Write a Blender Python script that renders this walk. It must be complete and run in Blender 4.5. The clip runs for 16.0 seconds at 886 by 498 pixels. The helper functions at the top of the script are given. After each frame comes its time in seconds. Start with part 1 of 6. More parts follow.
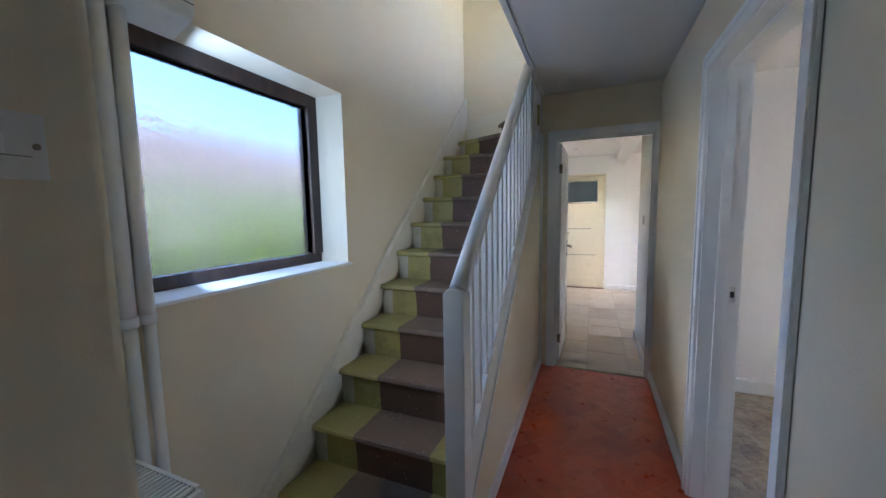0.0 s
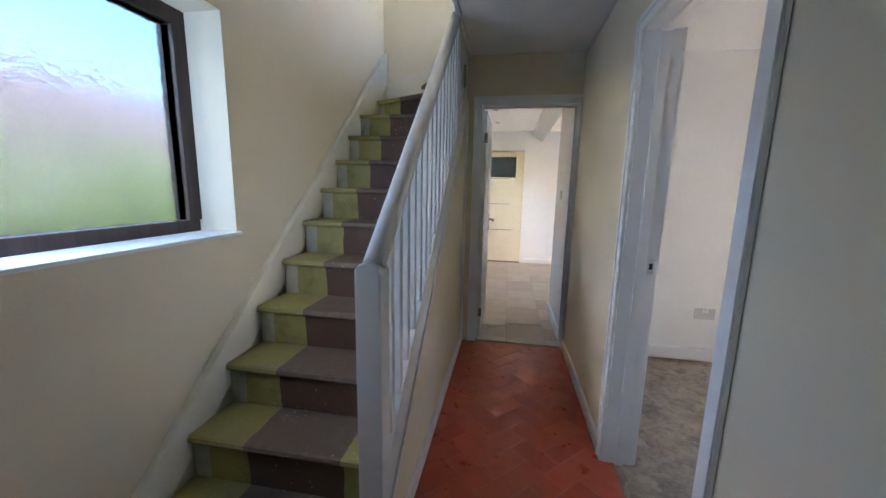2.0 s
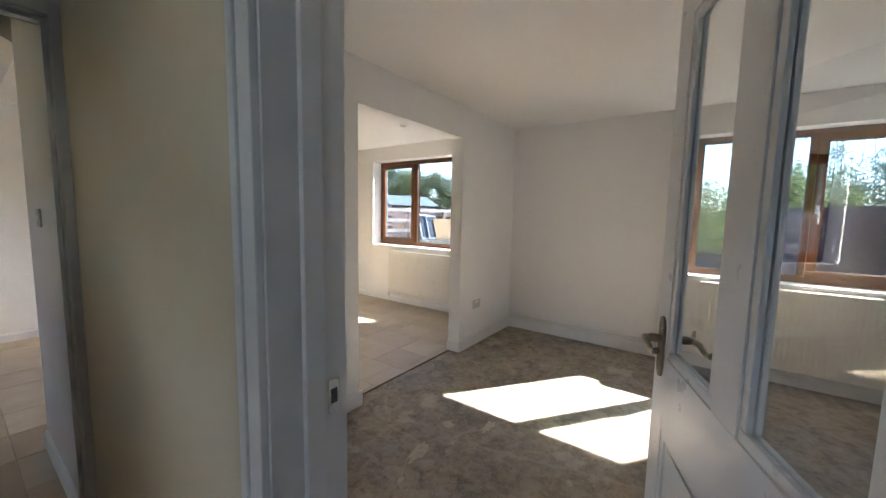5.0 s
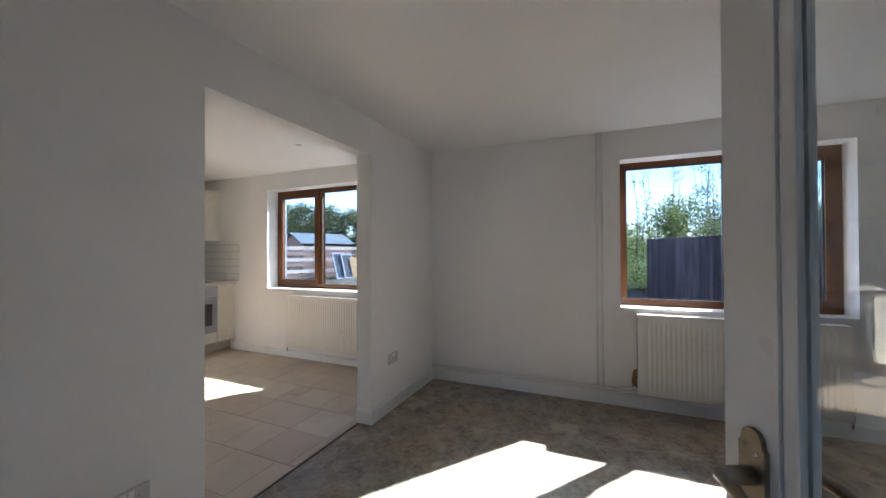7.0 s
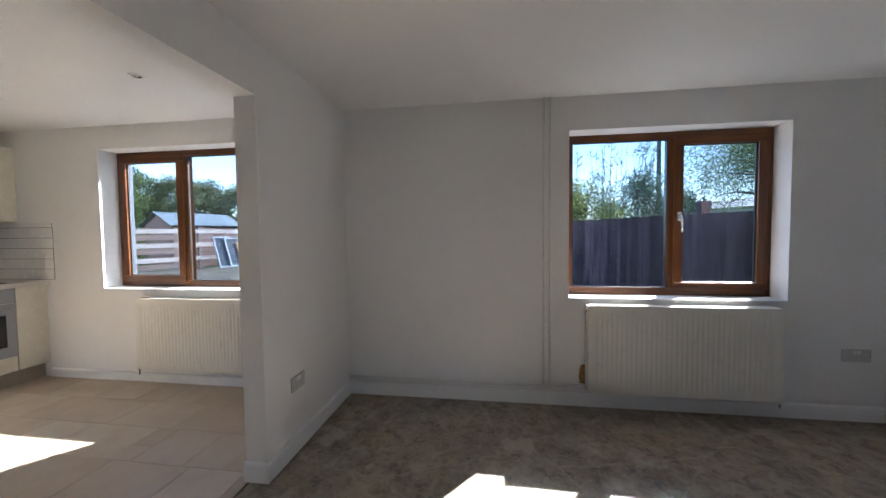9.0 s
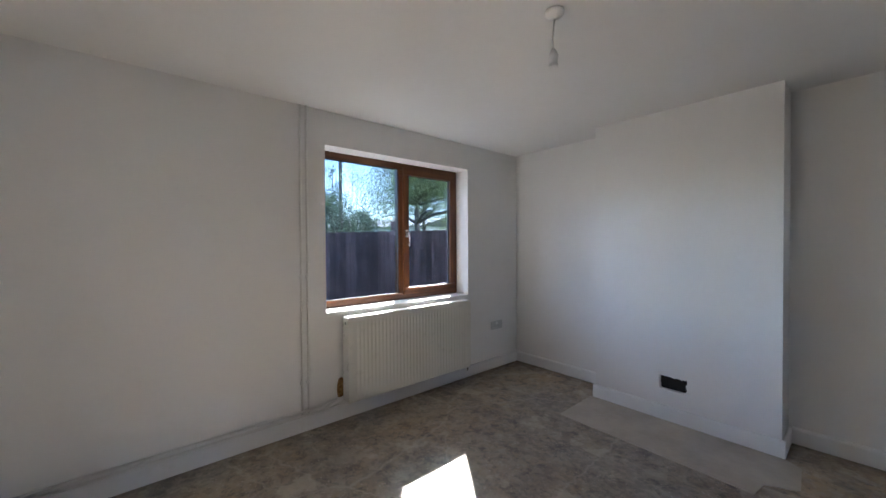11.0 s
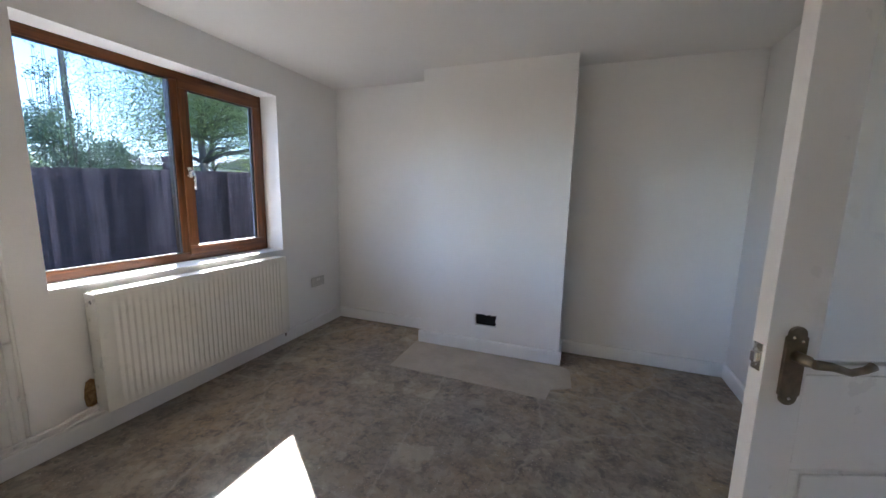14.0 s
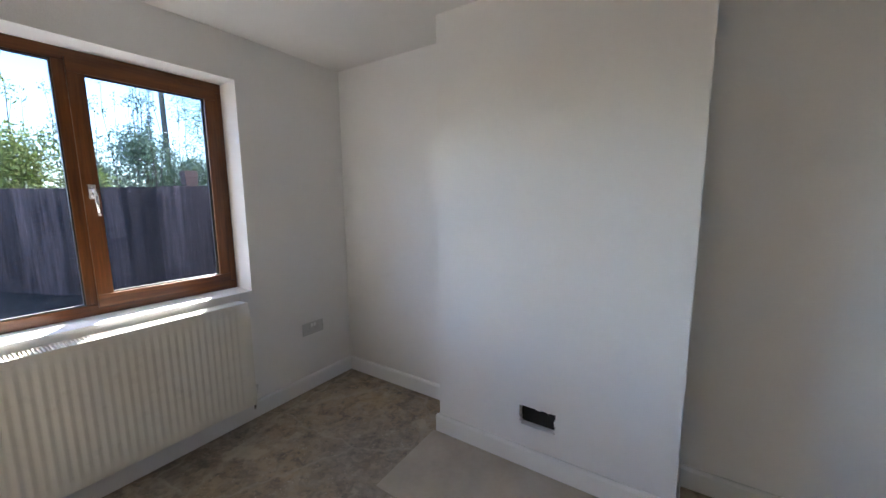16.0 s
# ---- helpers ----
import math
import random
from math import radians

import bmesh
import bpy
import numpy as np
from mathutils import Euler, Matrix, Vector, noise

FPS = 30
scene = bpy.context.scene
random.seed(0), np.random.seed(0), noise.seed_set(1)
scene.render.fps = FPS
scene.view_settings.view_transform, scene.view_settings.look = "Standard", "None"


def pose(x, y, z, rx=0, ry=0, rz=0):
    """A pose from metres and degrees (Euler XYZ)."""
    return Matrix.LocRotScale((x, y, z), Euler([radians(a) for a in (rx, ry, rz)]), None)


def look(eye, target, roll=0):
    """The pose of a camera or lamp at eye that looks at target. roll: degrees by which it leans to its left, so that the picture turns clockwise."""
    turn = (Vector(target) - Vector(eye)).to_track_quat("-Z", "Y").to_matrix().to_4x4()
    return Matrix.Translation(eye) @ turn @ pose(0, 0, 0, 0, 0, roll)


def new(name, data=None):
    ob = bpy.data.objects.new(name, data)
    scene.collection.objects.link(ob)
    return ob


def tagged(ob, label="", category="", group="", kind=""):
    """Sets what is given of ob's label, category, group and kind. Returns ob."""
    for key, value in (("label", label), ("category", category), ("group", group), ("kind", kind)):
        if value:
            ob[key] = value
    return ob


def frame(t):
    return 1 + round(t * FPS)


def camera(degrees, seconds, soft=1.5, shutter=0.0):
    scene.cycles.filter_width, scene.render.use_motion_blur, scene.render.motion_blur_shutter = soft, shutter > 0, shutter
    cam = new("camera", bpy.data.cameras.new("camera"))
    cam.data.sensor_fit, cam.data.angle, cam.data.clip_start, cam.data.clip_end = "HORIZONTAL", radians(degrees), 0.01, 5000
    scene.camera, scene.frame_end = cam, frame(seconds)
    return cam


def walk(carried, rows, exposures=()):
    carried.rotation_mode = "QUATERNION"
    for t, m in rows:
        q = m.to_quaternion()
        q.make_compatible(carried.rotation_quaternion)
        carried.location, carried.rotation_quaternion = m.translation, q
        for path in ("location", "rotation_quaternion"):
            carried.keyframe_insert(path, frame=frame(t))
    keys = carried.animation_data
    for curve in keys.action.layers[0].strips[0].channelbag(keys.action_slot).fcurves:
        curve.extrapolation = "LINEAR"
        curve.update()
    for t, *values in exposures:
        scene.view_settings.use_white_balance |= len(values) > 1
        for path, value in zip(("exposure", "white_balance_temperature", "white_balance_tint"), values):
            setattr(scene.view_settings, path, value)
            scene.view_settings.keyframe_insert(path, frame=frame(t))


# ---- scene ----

# ---------------------------------------------------------------- camera
cam = camera(101.5, 16.0)
PATH = [
    (0, (0.182, 0.156, 1.402), (-0.581, 1.994, 1.203), -1.0),
    (0.5, (0.115, 0.058, 1.373), (-0.418, 1.963, 1.079), -0.8),
    (1, (0.046, 0.012, 1.346), (-0.365, 1.934, 0.974), -0.1),
    (1.5, (0.059, 0.141, 1.323), (-0.289, 2.075, 0.953), 0.1),
    (2, (0.111, 0.378, 1.35), (-0.226, 2.321, 1.015), 1.1),
    (2.5, (0.129, 0.523, 1.357), (-0.041, 2.492, 1.047), 1.4),
    (3, (0.062, 0.747, 1.346), (0.236, 2.721, 1.074), 1.1),
    (3.5, (0.035, 0.958, 1.355), (0.6, 2.847, 1.024), 0.0),
    (4, (0.129, 1.217, 1.366), (1.057, 2.973, 1.13), 0.2),
    (4.5, (0.24, 1.392, 1.383), (1.535, 2.9, 1.159), 1.7),
    (4.7, (0.285, 1.47, 1.368), (1.745, 2.817, 1.135), 1.2),
    (6.8, (0.86, 1.866, 1.333), (2.718, 2.607, 1.301), -0.1),
    (7, (0.931, 1.843, 1.316), (2.767, 2.637, 1.333), -0.3),
    (7.5, (1.044, 1.95, 1.348), (2.833, 2.84, 1.443), -0.6),
    (8, (1.183, 2.027, 1.349), (3.011, 2.836, 1.399), 0.1),
    (8.5, (1.335, 2.131, 1.339), (3.227, 2.778, 1.334), -0.5),
    (9, (1.512, 2.226, 1.339), (3.489, 2.516, 1.252), -0.6),
    (9.5, (1.608, 2.374, 1.357), (3.555, 1.945, 1.201), -1.3),
    (10, (1.65, 2.54, 1.355), (3.383, 1.557, 1.184), -1.2),
    (10.2, (1.638, 2.595, 1.337), (3.324, 1.529, 1.199), -1.2),
    (12.3, (1.951, 2.886, 1.427), (3.146, 1.283, 1.394), 0.7),
    (12.5, (1.961, 2.892, 1.439), (3.088, 1.242, 1.367), 0.4),
    (13, (2.028, 2.901, 1.431), (2.894, 1.106, 1.264), 1.3),
    (13.5, (2.033, 2.798, 1.351), (2.636, 0.906, 1.113), 2.1),
    (14, (1.993, 2.595, 1.332), (2.687, 0.743, 1.036), 1.2),
    (14.5, (1.938, 2.346, 1.348), (2.761, 0.544, 1.073), 1.0),
    (15, (1.994, 2.054, 1.339), (2.696, 0.201, 1.07), -0.5),
    (15.5, (2.139, 1.75, 1.397), (2.883, -0.087, 1.126), -2.0),
    (16, (2.132, 1.388, 1.402), (3.224, -0.265, 1.125), -0.5),
]
EXPOSURES = [
    (0.0, 5.41, 5800, 16),
    (0.5, 5.56, 5900, 16),
    (1.0, 5.79, 5800, 16),
    (1.5, 5.61, 5800, 16),
    (2.0, 5.51, 6000, 16),
    (2.8, 5.70, 6400, 15),
    (3.5, 5.42, 6350, 14),
    (4.5, 4.69, 6550, 13),
    (6.0, 4.29, 5960, 13),
    (7.0, 3.99, 5860, 14),
    (8.0, 4.05, 5860, 14),
    (9.0, 3.93, 5880, 14),
    (9.5, 4.14, 5900, 14),
    (10.0, 4.36, 5950, 14),
    (11.2, 4.24, 5930, 14),
    (12.5, 4.12, 5930, 13),
    (13.3, 4.45, 5950, 14),
    (14.5, 4.47, 6080, 15),
    (16.0, 4.44, 6220, 14),
]
walk(cam, [(t, look(eye, target, roll)) for t, eye, target, roll in PATH], EXPOSURES)

# ---------------------------------------------------------------- world, sun, window light
SUN_TRAVEL = Vector((-0.628, 0.468, -0.598))
world = bpy.data.worlds.new("world")
scene.world = world
world.use_nodes = True
wn = world.node_tree
sky = wn.nodes.new("ShaderNodeTexSky")
sky.sky_type = "NISHITA"
sky.sun_disc = False
sky.sun_elevation = radians(37.4)
sky.sun_rotation = radians(-126.7)
wn.nodes["Background"].inputs["Strength"].default_value = 0.15
wn.links.new(sky.outputs[0], wn.nodes["Background"].inputs["Color"])

sun = new("sun", bpy.data.lights.new("sun", "SUN"))
sun.data.energy = 2.3
sun.data.angle = radians(0.53)
sun.data.color = (1.0, 0.95, 0.87)
sun.matrix_world = look((20, -16, 20), Vector((20, -16, 20)) + SUN_TRAVEL)


def window_lamp(name, eye, target, width, height, power, color=(0.86, 0.93, 1.0)):
    """Skylight coming in through an opening."""
    d = bpy.data.lights.new(name, "AREA")
    d.shape, d.size, d.size_y, d.energy, d.color = "RECTANGLE", width, height, power, color
    ob = new(name, d)
    ob.matrix_world = look(eye, target)
    return ob


window_lamp("hall_window_light", (-1.182, 1.06, 1.59), (-1.182 + 0.35, 1.06 + 0.937, 1.55), 0.17, 0.80, 0.15, (0.48, 0.70, 1.0))

# ---------------------------------------------------------------- materials


class Mat:
    """A small wrapper round a node tree."""

    def __init__(self, name, color=(0.8, 0.8, 0.8), rough=0.6, metal=0.0, spec=0.5):
        self.m = bpy.data.materials.new(name)
        self.m.use_nodes = True
        self.t = self.m.node_tree
        self.b = self.t.nodes["Principled BSDF"]
        self.set("Base Color", (*color, 1.0))
        self.set("Roughness", rough)
        self.set("Metallic", metal)
        self.set("Specular IOR Level", spec)

    def set(self, socket, value):
        self.b.inputs[socket].default_value = value

    def node(self, kind, **inputs):
        n = self.t.nodes.new(kind)
        for k, v in inputs.items():
            key = k.replace("_", " ")
            if isinstance(v, bpy.types.NodeSocket):
                self.t.links.new(v, n.inputs[key])
            else:
                n.inputs[key].default_value = v
        return n

    def link(self, a, b):
        self.t.links.new(a, b)

    def where(self):
        return self.t.nodes.new("ShaderNodeNewGeometry").outputs["Position"]

    def local(self):
        return self.t.nodes.new("ShaderNodeTexCoord").outputs["Object"]

    def stretched(self, v, scale):
        n = self.t.nodes.new("ShaderNodeVectorMath")
        n.operation = "MULTIPLY"
        self.link(v, n.inputs[0])
        n.inputs[1].default_value = scale
        return n.outputs[0]

    def noise(self, v, scale, detail=4.0, rough=0.55):
        return self.node("ShaderNodeTexNoise", Vector=v, Scale=scale, Detail=detail, Roughness=rough).outputs["Fac"]

    def ramp(self, fac, stops):
        n = self.t.nodes.new("ShaderNodeValToRGB")
        e = n.color_ramp.elements
        while len(e) < len(stops):
            e.new(0.5)
        for el, (p, c) in zip(e, stops):
            el.position = p
            el.color = (*c, 1.0) if len(c) == 3 else c
        self.link(fac, n.inputs["Fac"])
        return n.outputs["Color"]

    def grey(self, fac, p0, v0, p1, v1):
        return self.ramp(fac, [(p0, (v0, v0, v0)), (p1, (v1, v1, v1))])

    def mix(self, fac, a, b, mode="MIX"):
        n = self.t.nodes.new("ShaderNodeMix")
        n.data_type, n.blend_type = "RGBA", mode
        for s, v in ((n.inputs[0], fac), (n.inputs[6], a), (n.inputs[7], b)):
            if isinstance(v, bpy.types.NodeSocket):
                self.link(v, s)
            else:
                s.default_value = v if isinstance(v, (int, float)) else (*v, 1.0)
        return n.outputs[2]

    def color(self, sock):
        self.link(sock, self.b.inputs["Base Color"])

    def rough(self, sock):
        self.link(sock, self.b.inputs["Roughness"])

    def bump(self, sock, strength=0.2, dist=0.01):
        n = self.node("ShaderNodeBump", Strength=strength, Distance=dist, Height=sock)
        self.link(n.outputs[0], self.b.inputs["Normal"])


def plaster(name, base, stain, amount=0.5, rough=0.75):
    """Rolled emulsion on uneven plaster, with faint blotches."""
    m = Mat(name, base, rough, spec=0.3)
    p = m.where()
    blotch = m.noise(p, 1.3, 5.0, 0.6)
    fine = m.noise(p, 9.0, 4.0)
    c = m.mix(m.grey(blotch, 0.42, 0.0, 0.75, amount), base, stain)
    c = m.mix(m.grey(fine, 0.55, 0.0, 0.8, 0.25), c, [v * 0.93 for v in base])
    m.color(c)
    grain = m.noise(p, 160.0, 2.0)
    lump = m.noise(p, 5.0, 3.0)
    s = m.mix(0.25, grain, lump)
    m.bump(s, 0.22, 0.006)
    return m.m


def gloss_paint(name, base, rough=0.38, dirt=(0.55, 0.5, 0.42), amount=0.25):
    m = Mat(name, base, rough, spec=0.45)
    p = m.where()
    n = m.noise(p, 6.0, 5.0, 0.65)
    m.color(m.mix(m.grey(n, 0.58, 0.0, 0.82, amount), base, dirt))
    m.rough(m.grey(m.noise(p, 14.0), 0.3, rough - 0.08, 0.7, rough + 0.14))
    m.bump(m.noise(m.stretched(p, (1, 1, 0.25)), 60.0, 3.0), 0.12, 0.003)
    return m.m


def plain(name, base, rough=0.5, metal=0.0, spec=0.5, vary=0.12, scale=20.0):
    m = Mat(name, base, rough, metal, spec)
    p = m.local()
    n = m.noise(p, scale, 4.0)
    m.color(m.mix(m.grey(n, 0.4, 0.0, 0.75, 1.0), base, [v * (1 - vary) for v in base]))
    m.rough(m.grey(m.noise(p, scale * 2.3), 0.3, max(rough - 0.07, 0.03), 0.7, min(rough + 0.08, 1)))
    return m.m


def wood_grain(name, light, dark, axis="Z", rough=0.4, scale=26.0, vary=0.0):
    """Long streaks along one axis."""
    m = Mat(name, light, rough, spec=0.4)
    p = m.where()
    s = {"X": (0.06, 1, 1), "Y": (1, 0.06, 1), "Z": (1, 1, 0.06)}[axis]
    n = m.noise(m.stretched(p, s), scale, 6.0, 0.65)
    f = m.noise(m.stretched(p, s), scale * 5, 3.0)
    c = m.ramp(n, [(0.32, dark), (0.68, light)])
    c = m.mix(m.grey(f, 0.5, 0.0, 0.7, 0.35), c, dark)
    if vary:
        r = m.t.nodes.new("ShaderNodeObjectInfo").outputs["Random"]
        c = m.mix(m.grey(r, 0.0, 0.0, 1.0, vary), c, dark)
    m.color(c)
    m.bump(n, 0.15, 0.004)
    return m.m


WHITE_WALL = plaster("white_emulsion", (0.84, 0.832, 0.815), (0.80, 0.775, 0.735))
CREAM_WALL = plaster("cream_emulsion", (0.77, 0.685, 0.525), (0.73, 0.60, 0.40), 0.65)
CEILING = plaster("ceiling_emulsion", (0.82, 0.81, 0.79), (0.79, 0.77, 0.73))
TRIM = gloss_paint("white_gloss_trim", (0.85, 0.85, 0.84))
STAIR_WHITE = gloss_paint("stair_white_gloss", (0.78, 0.77, 0.74), 0.42, (0.42, 0.36, 0.28), 0.35)
STRING_PAINT = gloss_paint("string_cream_gloss", (0.76, 0.71, 0.60), 0.42, (0.50, 0.42, 0.30), 0.45)
DOOR_WHITE = gloss_paint("door_white_gloss", (0.80, 0.80, 0.79), 0.34)
CREAM_DOOR = gloss_paint("old_cream_door_paint", (0.74, 0.66, 0.48), 0.45, (0.5, 0.4, 0.24), 0.4)
RADIATOR = gloss_paint("radiator_enamel", (0.76, 0.74, 0.675), 0.32, (0.6, 0.55, 0.45), 0.15)
GRILLE_DARK = plain("grille_shadow_metal", (0.25, 0.25, 0.24), 0.6)
UPVC_BROWN = wood_grain("brown_woodgrain_upvc", (0.19, 0.070, 0.020), (0.065, 0.022, 0.008), "Z", 0.33, 34)
UPVC_BROWN_H = wood_grain("brown_woodgrain_upvc_rail", (0.19, 0.070, 0.020), (0.065, 0.022, 0.008), "Y", 0.33, 34)
UPVC_DARK = wood_grain("dark_brown_upvc", (0.065, 0.035, 0.028), (0.03, 0.017, 0.014), "Z", 0.35, 30)
GASKET = plain("black_gasket", (0.02, 0.02, 0.02), 0.6)
PLASTIC = plain("white_plastic", (0.82, 0.82, 0.80), 0.35, vary=0.04)
PLASTIC_OLD = plain("aged_white_plastic", (0.74, 0.74, 0.70), 0.4, vary=0.08)
BRONZE = plain("aged_bronze", (0.26, 0.22, 0.16), 0.36, 0.9, vary=0.35, scale=40)
CHROME = plain("satin_chrome", (0.72, 0.70, 0.66), 0.25, 1.0, vary=0.1)
STEEL = plain("brushed_steel", (0.34, 0.345, 0.36), 0.38, 0.55, vary=0.03, scale=3)
BLACK_GLASS = plain("black_oven_glass", (0.012, 0.012, 0.014), 0.06, spec=0.6)
BLACK = plain("black_plastic", (0.015, 0.015, 0.015), 0.45)
VOID_BLACK = plain("soot_and_shade_black", (0.012, 0.011, 0.010), 0.95)
UNIT = gloss_paint("cream_cabinet_gloss", (0.78, 0.74, 0.62), 0.22, (0.7, 0.62, 0.5), 0.1)
GROUT = plain("grey_grout", (0.20, 0.19, 0.18), 0.85)
LEAD_PIPE = gloss_paint("painted_pipe", (0.79, 0.78, 0.75), 0.4)


def glass(name, tint, rough=0.0, obscure=False, ior=1.02):
    m = Mat(name, tint, rough)
    m.set("Transmission Weight", 1.0)
    m.set("IOR", ior if not obscure else 1.3)
    m.set("Specular IOR Level", 0.5)
    if obscure:
        p = m.where()
        n = m.noise(m.stretched(p, (1, 1, 0.7)), 60.0, 3.0)
        k = m.noise(p, 16.0, 2.0)
        m.bump(m.mix(0.3, n, k), 0.4, 0.012)
    return m.m


# Window tints are darkened to dim the bright outdoors; daylight still enters untinted.
GLASS = glass("tinted_double_glazing", (0.132, 0.162, 0.200))
KITCHEN_GLASS = glass("tinted_kitchen_glazing", (0.112, 0.136, 0.163))
DOOR_GLASS = glass("clear_door_glass", (0.97, 0.99, 0.98), ior=1.5)
OBSCURE = glass("obscure_bathroom_glass", (0.044, 0.057, 0.068), 0.06, True)
REEDED_DARK = glass("dark_obscure_glass", (0.55, 0.62, 0.66), 0.3, True)


def concrete():
    """Bare screed: grey and brown patches, pale spill marks, small specks."""
    m = Mat("bare_concrete_screed", (0.2, 0.18, 0.15), 0.7, spec=0.35)
    p = m.where()
    big = m.noise(p, 0.9, 5.0, 0.6)
    c = m.ramp(big, [(0.36, (0.27, 0.245, 0.215)), (0.50, (0.345, 0.285, 0.215)), (0.64, (0.42, 0.32, 0.205))])
    mid = m.noise(p, 7.0, 9.0, 0.74)
    c = m.mix(m.grey(mid, 0.51, 0.0, 0.60, 0.55), c, (0.42, 0.37, 0.30))
    c = m.mix(m.grey(mid, 0.38, 0.75, 0.47, 0.0), c, (0.14, 0.128, 0.12))
    dark = m.noise(p, 2.4, 7.0, 0.72)
    c = m.mix(m.grey(dark, 0.52, 0.0, 0.62, 0.45), c, (0.15, 0.14, 0.136))
    fine = m.noise(p, 26.0, 7.0, 0.7)
    c = m.mix(m.grey(fine, 0.56, 0.0, 0.68, 0.55), c, (0.48, 0.42, 0.34))
    c = m.mix(m.grey(fine, 0.34, 0.6, 0.44, 0.0), c, (0.12, 0.11, 0.105))
    for size, width, lo in ((24.0, 0.10, 0.50), (58.0, 0.17, 0.47)):
        spot = m.node("ShaderNodeTexVoronoi", Vector=p, Scale=size).outputs["Distance"]
        mask = m.noise(p, size * 0.11, 3.0)
        sp = m.mix(1.0, m.grey(spot, width * 0.5, 1.0, width, 0.0), m.grey(mask, lo, 0.0, lo + 0.07, 0.9), "MULTIPLY")
        c = m.mix(sp, c, (0.66, 0.63, 0.57))
    warp = m.node("ShaderNodeTexNoise", Vector=p, Scale=11.0, Detail=4.0).outputs["Color"]
    bent = m.t.nodes.new("ShaderNodeVectorMath")
    bent.operation = "MULTIPLY_ADD"
    m.link(warp, bent.inputs[0])
    bent.inputs[1].default_value = (0.11, 0.11, 0.0)
    m.link(p, bent.inputs[2])
    for size, lo, hi, amount in ((15.0, 0.26, 0.76, 0.20), (34.0, 0.24, 0.78, 0.24)):
        cell = m.node("ShaderNodeTexVoronoi", Vector=bent.outputs[0], Scale=size).outputs["Color"]
        tone = m.node("ShaderNodeSeparateColor", Color=cell).outputs[0]
        c = m.mix(m.grey(tone, hi, 0.0, hi + 0.1, amount), c, (0.46, 0.40, 0.315))
        c = m.mix(m.grey(tone, lo - 0.1, amount, lo, 0.0), c, (0.125, 0.12, 0.118))
    crack = m.node("ShaderNodeTexVoronoi", Vector=bent.outputs[0], Scale=1.1)
    crack.feature = "DISTANCE_TO_EDGE"
    c = m.mix(m.grey(crack.outputs["Distance"], 0.004, 0.35, 0.010, 0.0), c, (0.50, 0.45, 0.37))
    spill = m.noise(p, 3.1, 6.0, 0.62)
    c = m.mix(m.grey(spill, 0.595, 0.0, 0.645, 0.6), c, (0.52, 0.46, 0.36))
    m.color(c)
    m.rough(m.grey(m.noise(p, 4.0), 0.35, 0.5, 0.7, 0.85))
    m.bump(m.mix(0.4, m.noise(p, 30.0, 5.0), mid), 0.35, 0.006)
    return m.m


CONCRETE = concrete()


def hearth_mat():
    m = Mat("pale_hearth_screed", (0.34, 0.30, 0.25), 0.75, spec=0.3)
    p = m.where()
    m.color(m.ramp(m.noise(p, 4.0, 6.0, 0.65), [(0.3, (0.42, 0.365, 0.295)), (0.7, (0.56, 0.50, 0.41))]))
    m.bump(m.noise(p, 40.0, 4.0), 0.25, 0.004)
    return m.m


HEARTH = hearth_mat()
SPLASH = plain("dried_plaster_splash", (0.52, 0.465, 0.37), 0.85, vary=0.25, scale=30)


def quarry():
    m = Mat("red_quarry_tile", (0.36, 0.055, 0.022), 0.34, spec=0.5)
    p = m.where()
    r = m.t.nodes.new("ShaderNodeObjectInfo").outputs["Random"]
    c = m.ramp(r, [(0.0, (0.44, 0.066, 0.028)), (0.5, (0.50, 0.082, 0.034)), (1.0, (0.55, 0.100, 0.044))])
    c = m.mix(m.grey(m.noise(p, 8.0, 5.0, 0.65), 0.5, 0.0, 0.75, 0.55), c, (0.20, 0.035, 0.02))
    c = m.mix(m.grey(m.noise(p, 45.0, 3.0), 0.66, 0.0, 0.74, 0.35), c, (0.5, 0.28, 0.2))
    m.color(c)
    m.rough(m.grey(m.noise(p, 12.0, 4.0), 0.3, 0.24, 0.7, 0.5))
    m.bump(m.noise(p, 20.0, 4.0), 0.16, 0.004)
    return m.m


QUARRY = quarry()
QUARRY_JOINT = plain("red_stained_mortar", (0.50, 0.15, 0.085), 0.7, vary=0.5, scale=5)


def limestone():
    m = Mat("buff_limestone_tile", (0.5, 0.42, 0.31), 0.42, spec=0.45)
    p = m.where()
    r = m.t.nodes.new("ShaderNodeObjectInfo").outputs["Random"]
    c = m.ramp(r, [(0.0, (0.43, 0.345, 0.25)), (0.5, (0.49, 0.40, 0.30)), (1.0, (0.55, 0.47, 0.36))])
    c = m.mix(m.grey(m.noise(p, 3.5, 6.0, 0.65), 0.45, 0.0, 0.75, 0.6), c, (0.40, 0.31, 0.21))
    c = m.mix(m.grey(m.noise(p, 28.0, 4.0), 0.6, 0.0, 0.75, 0.35), c, (0.62, 0.55, 0.44))
    m.color(c)
    m.rough(m.grey(m.noise(p, 6.0), 0.3, 0.34, 0.7, 0.56))
    m.bump(m.noise(p, 24.0, 5.0), 0.12, 0.004)
    return m.m


LIMESTONE = limestone()
FLOOR_GROUT = plain("beige_floor_grout", (0.46, 0.39, 0.30), 0.8, vary=0.3, scale=4)


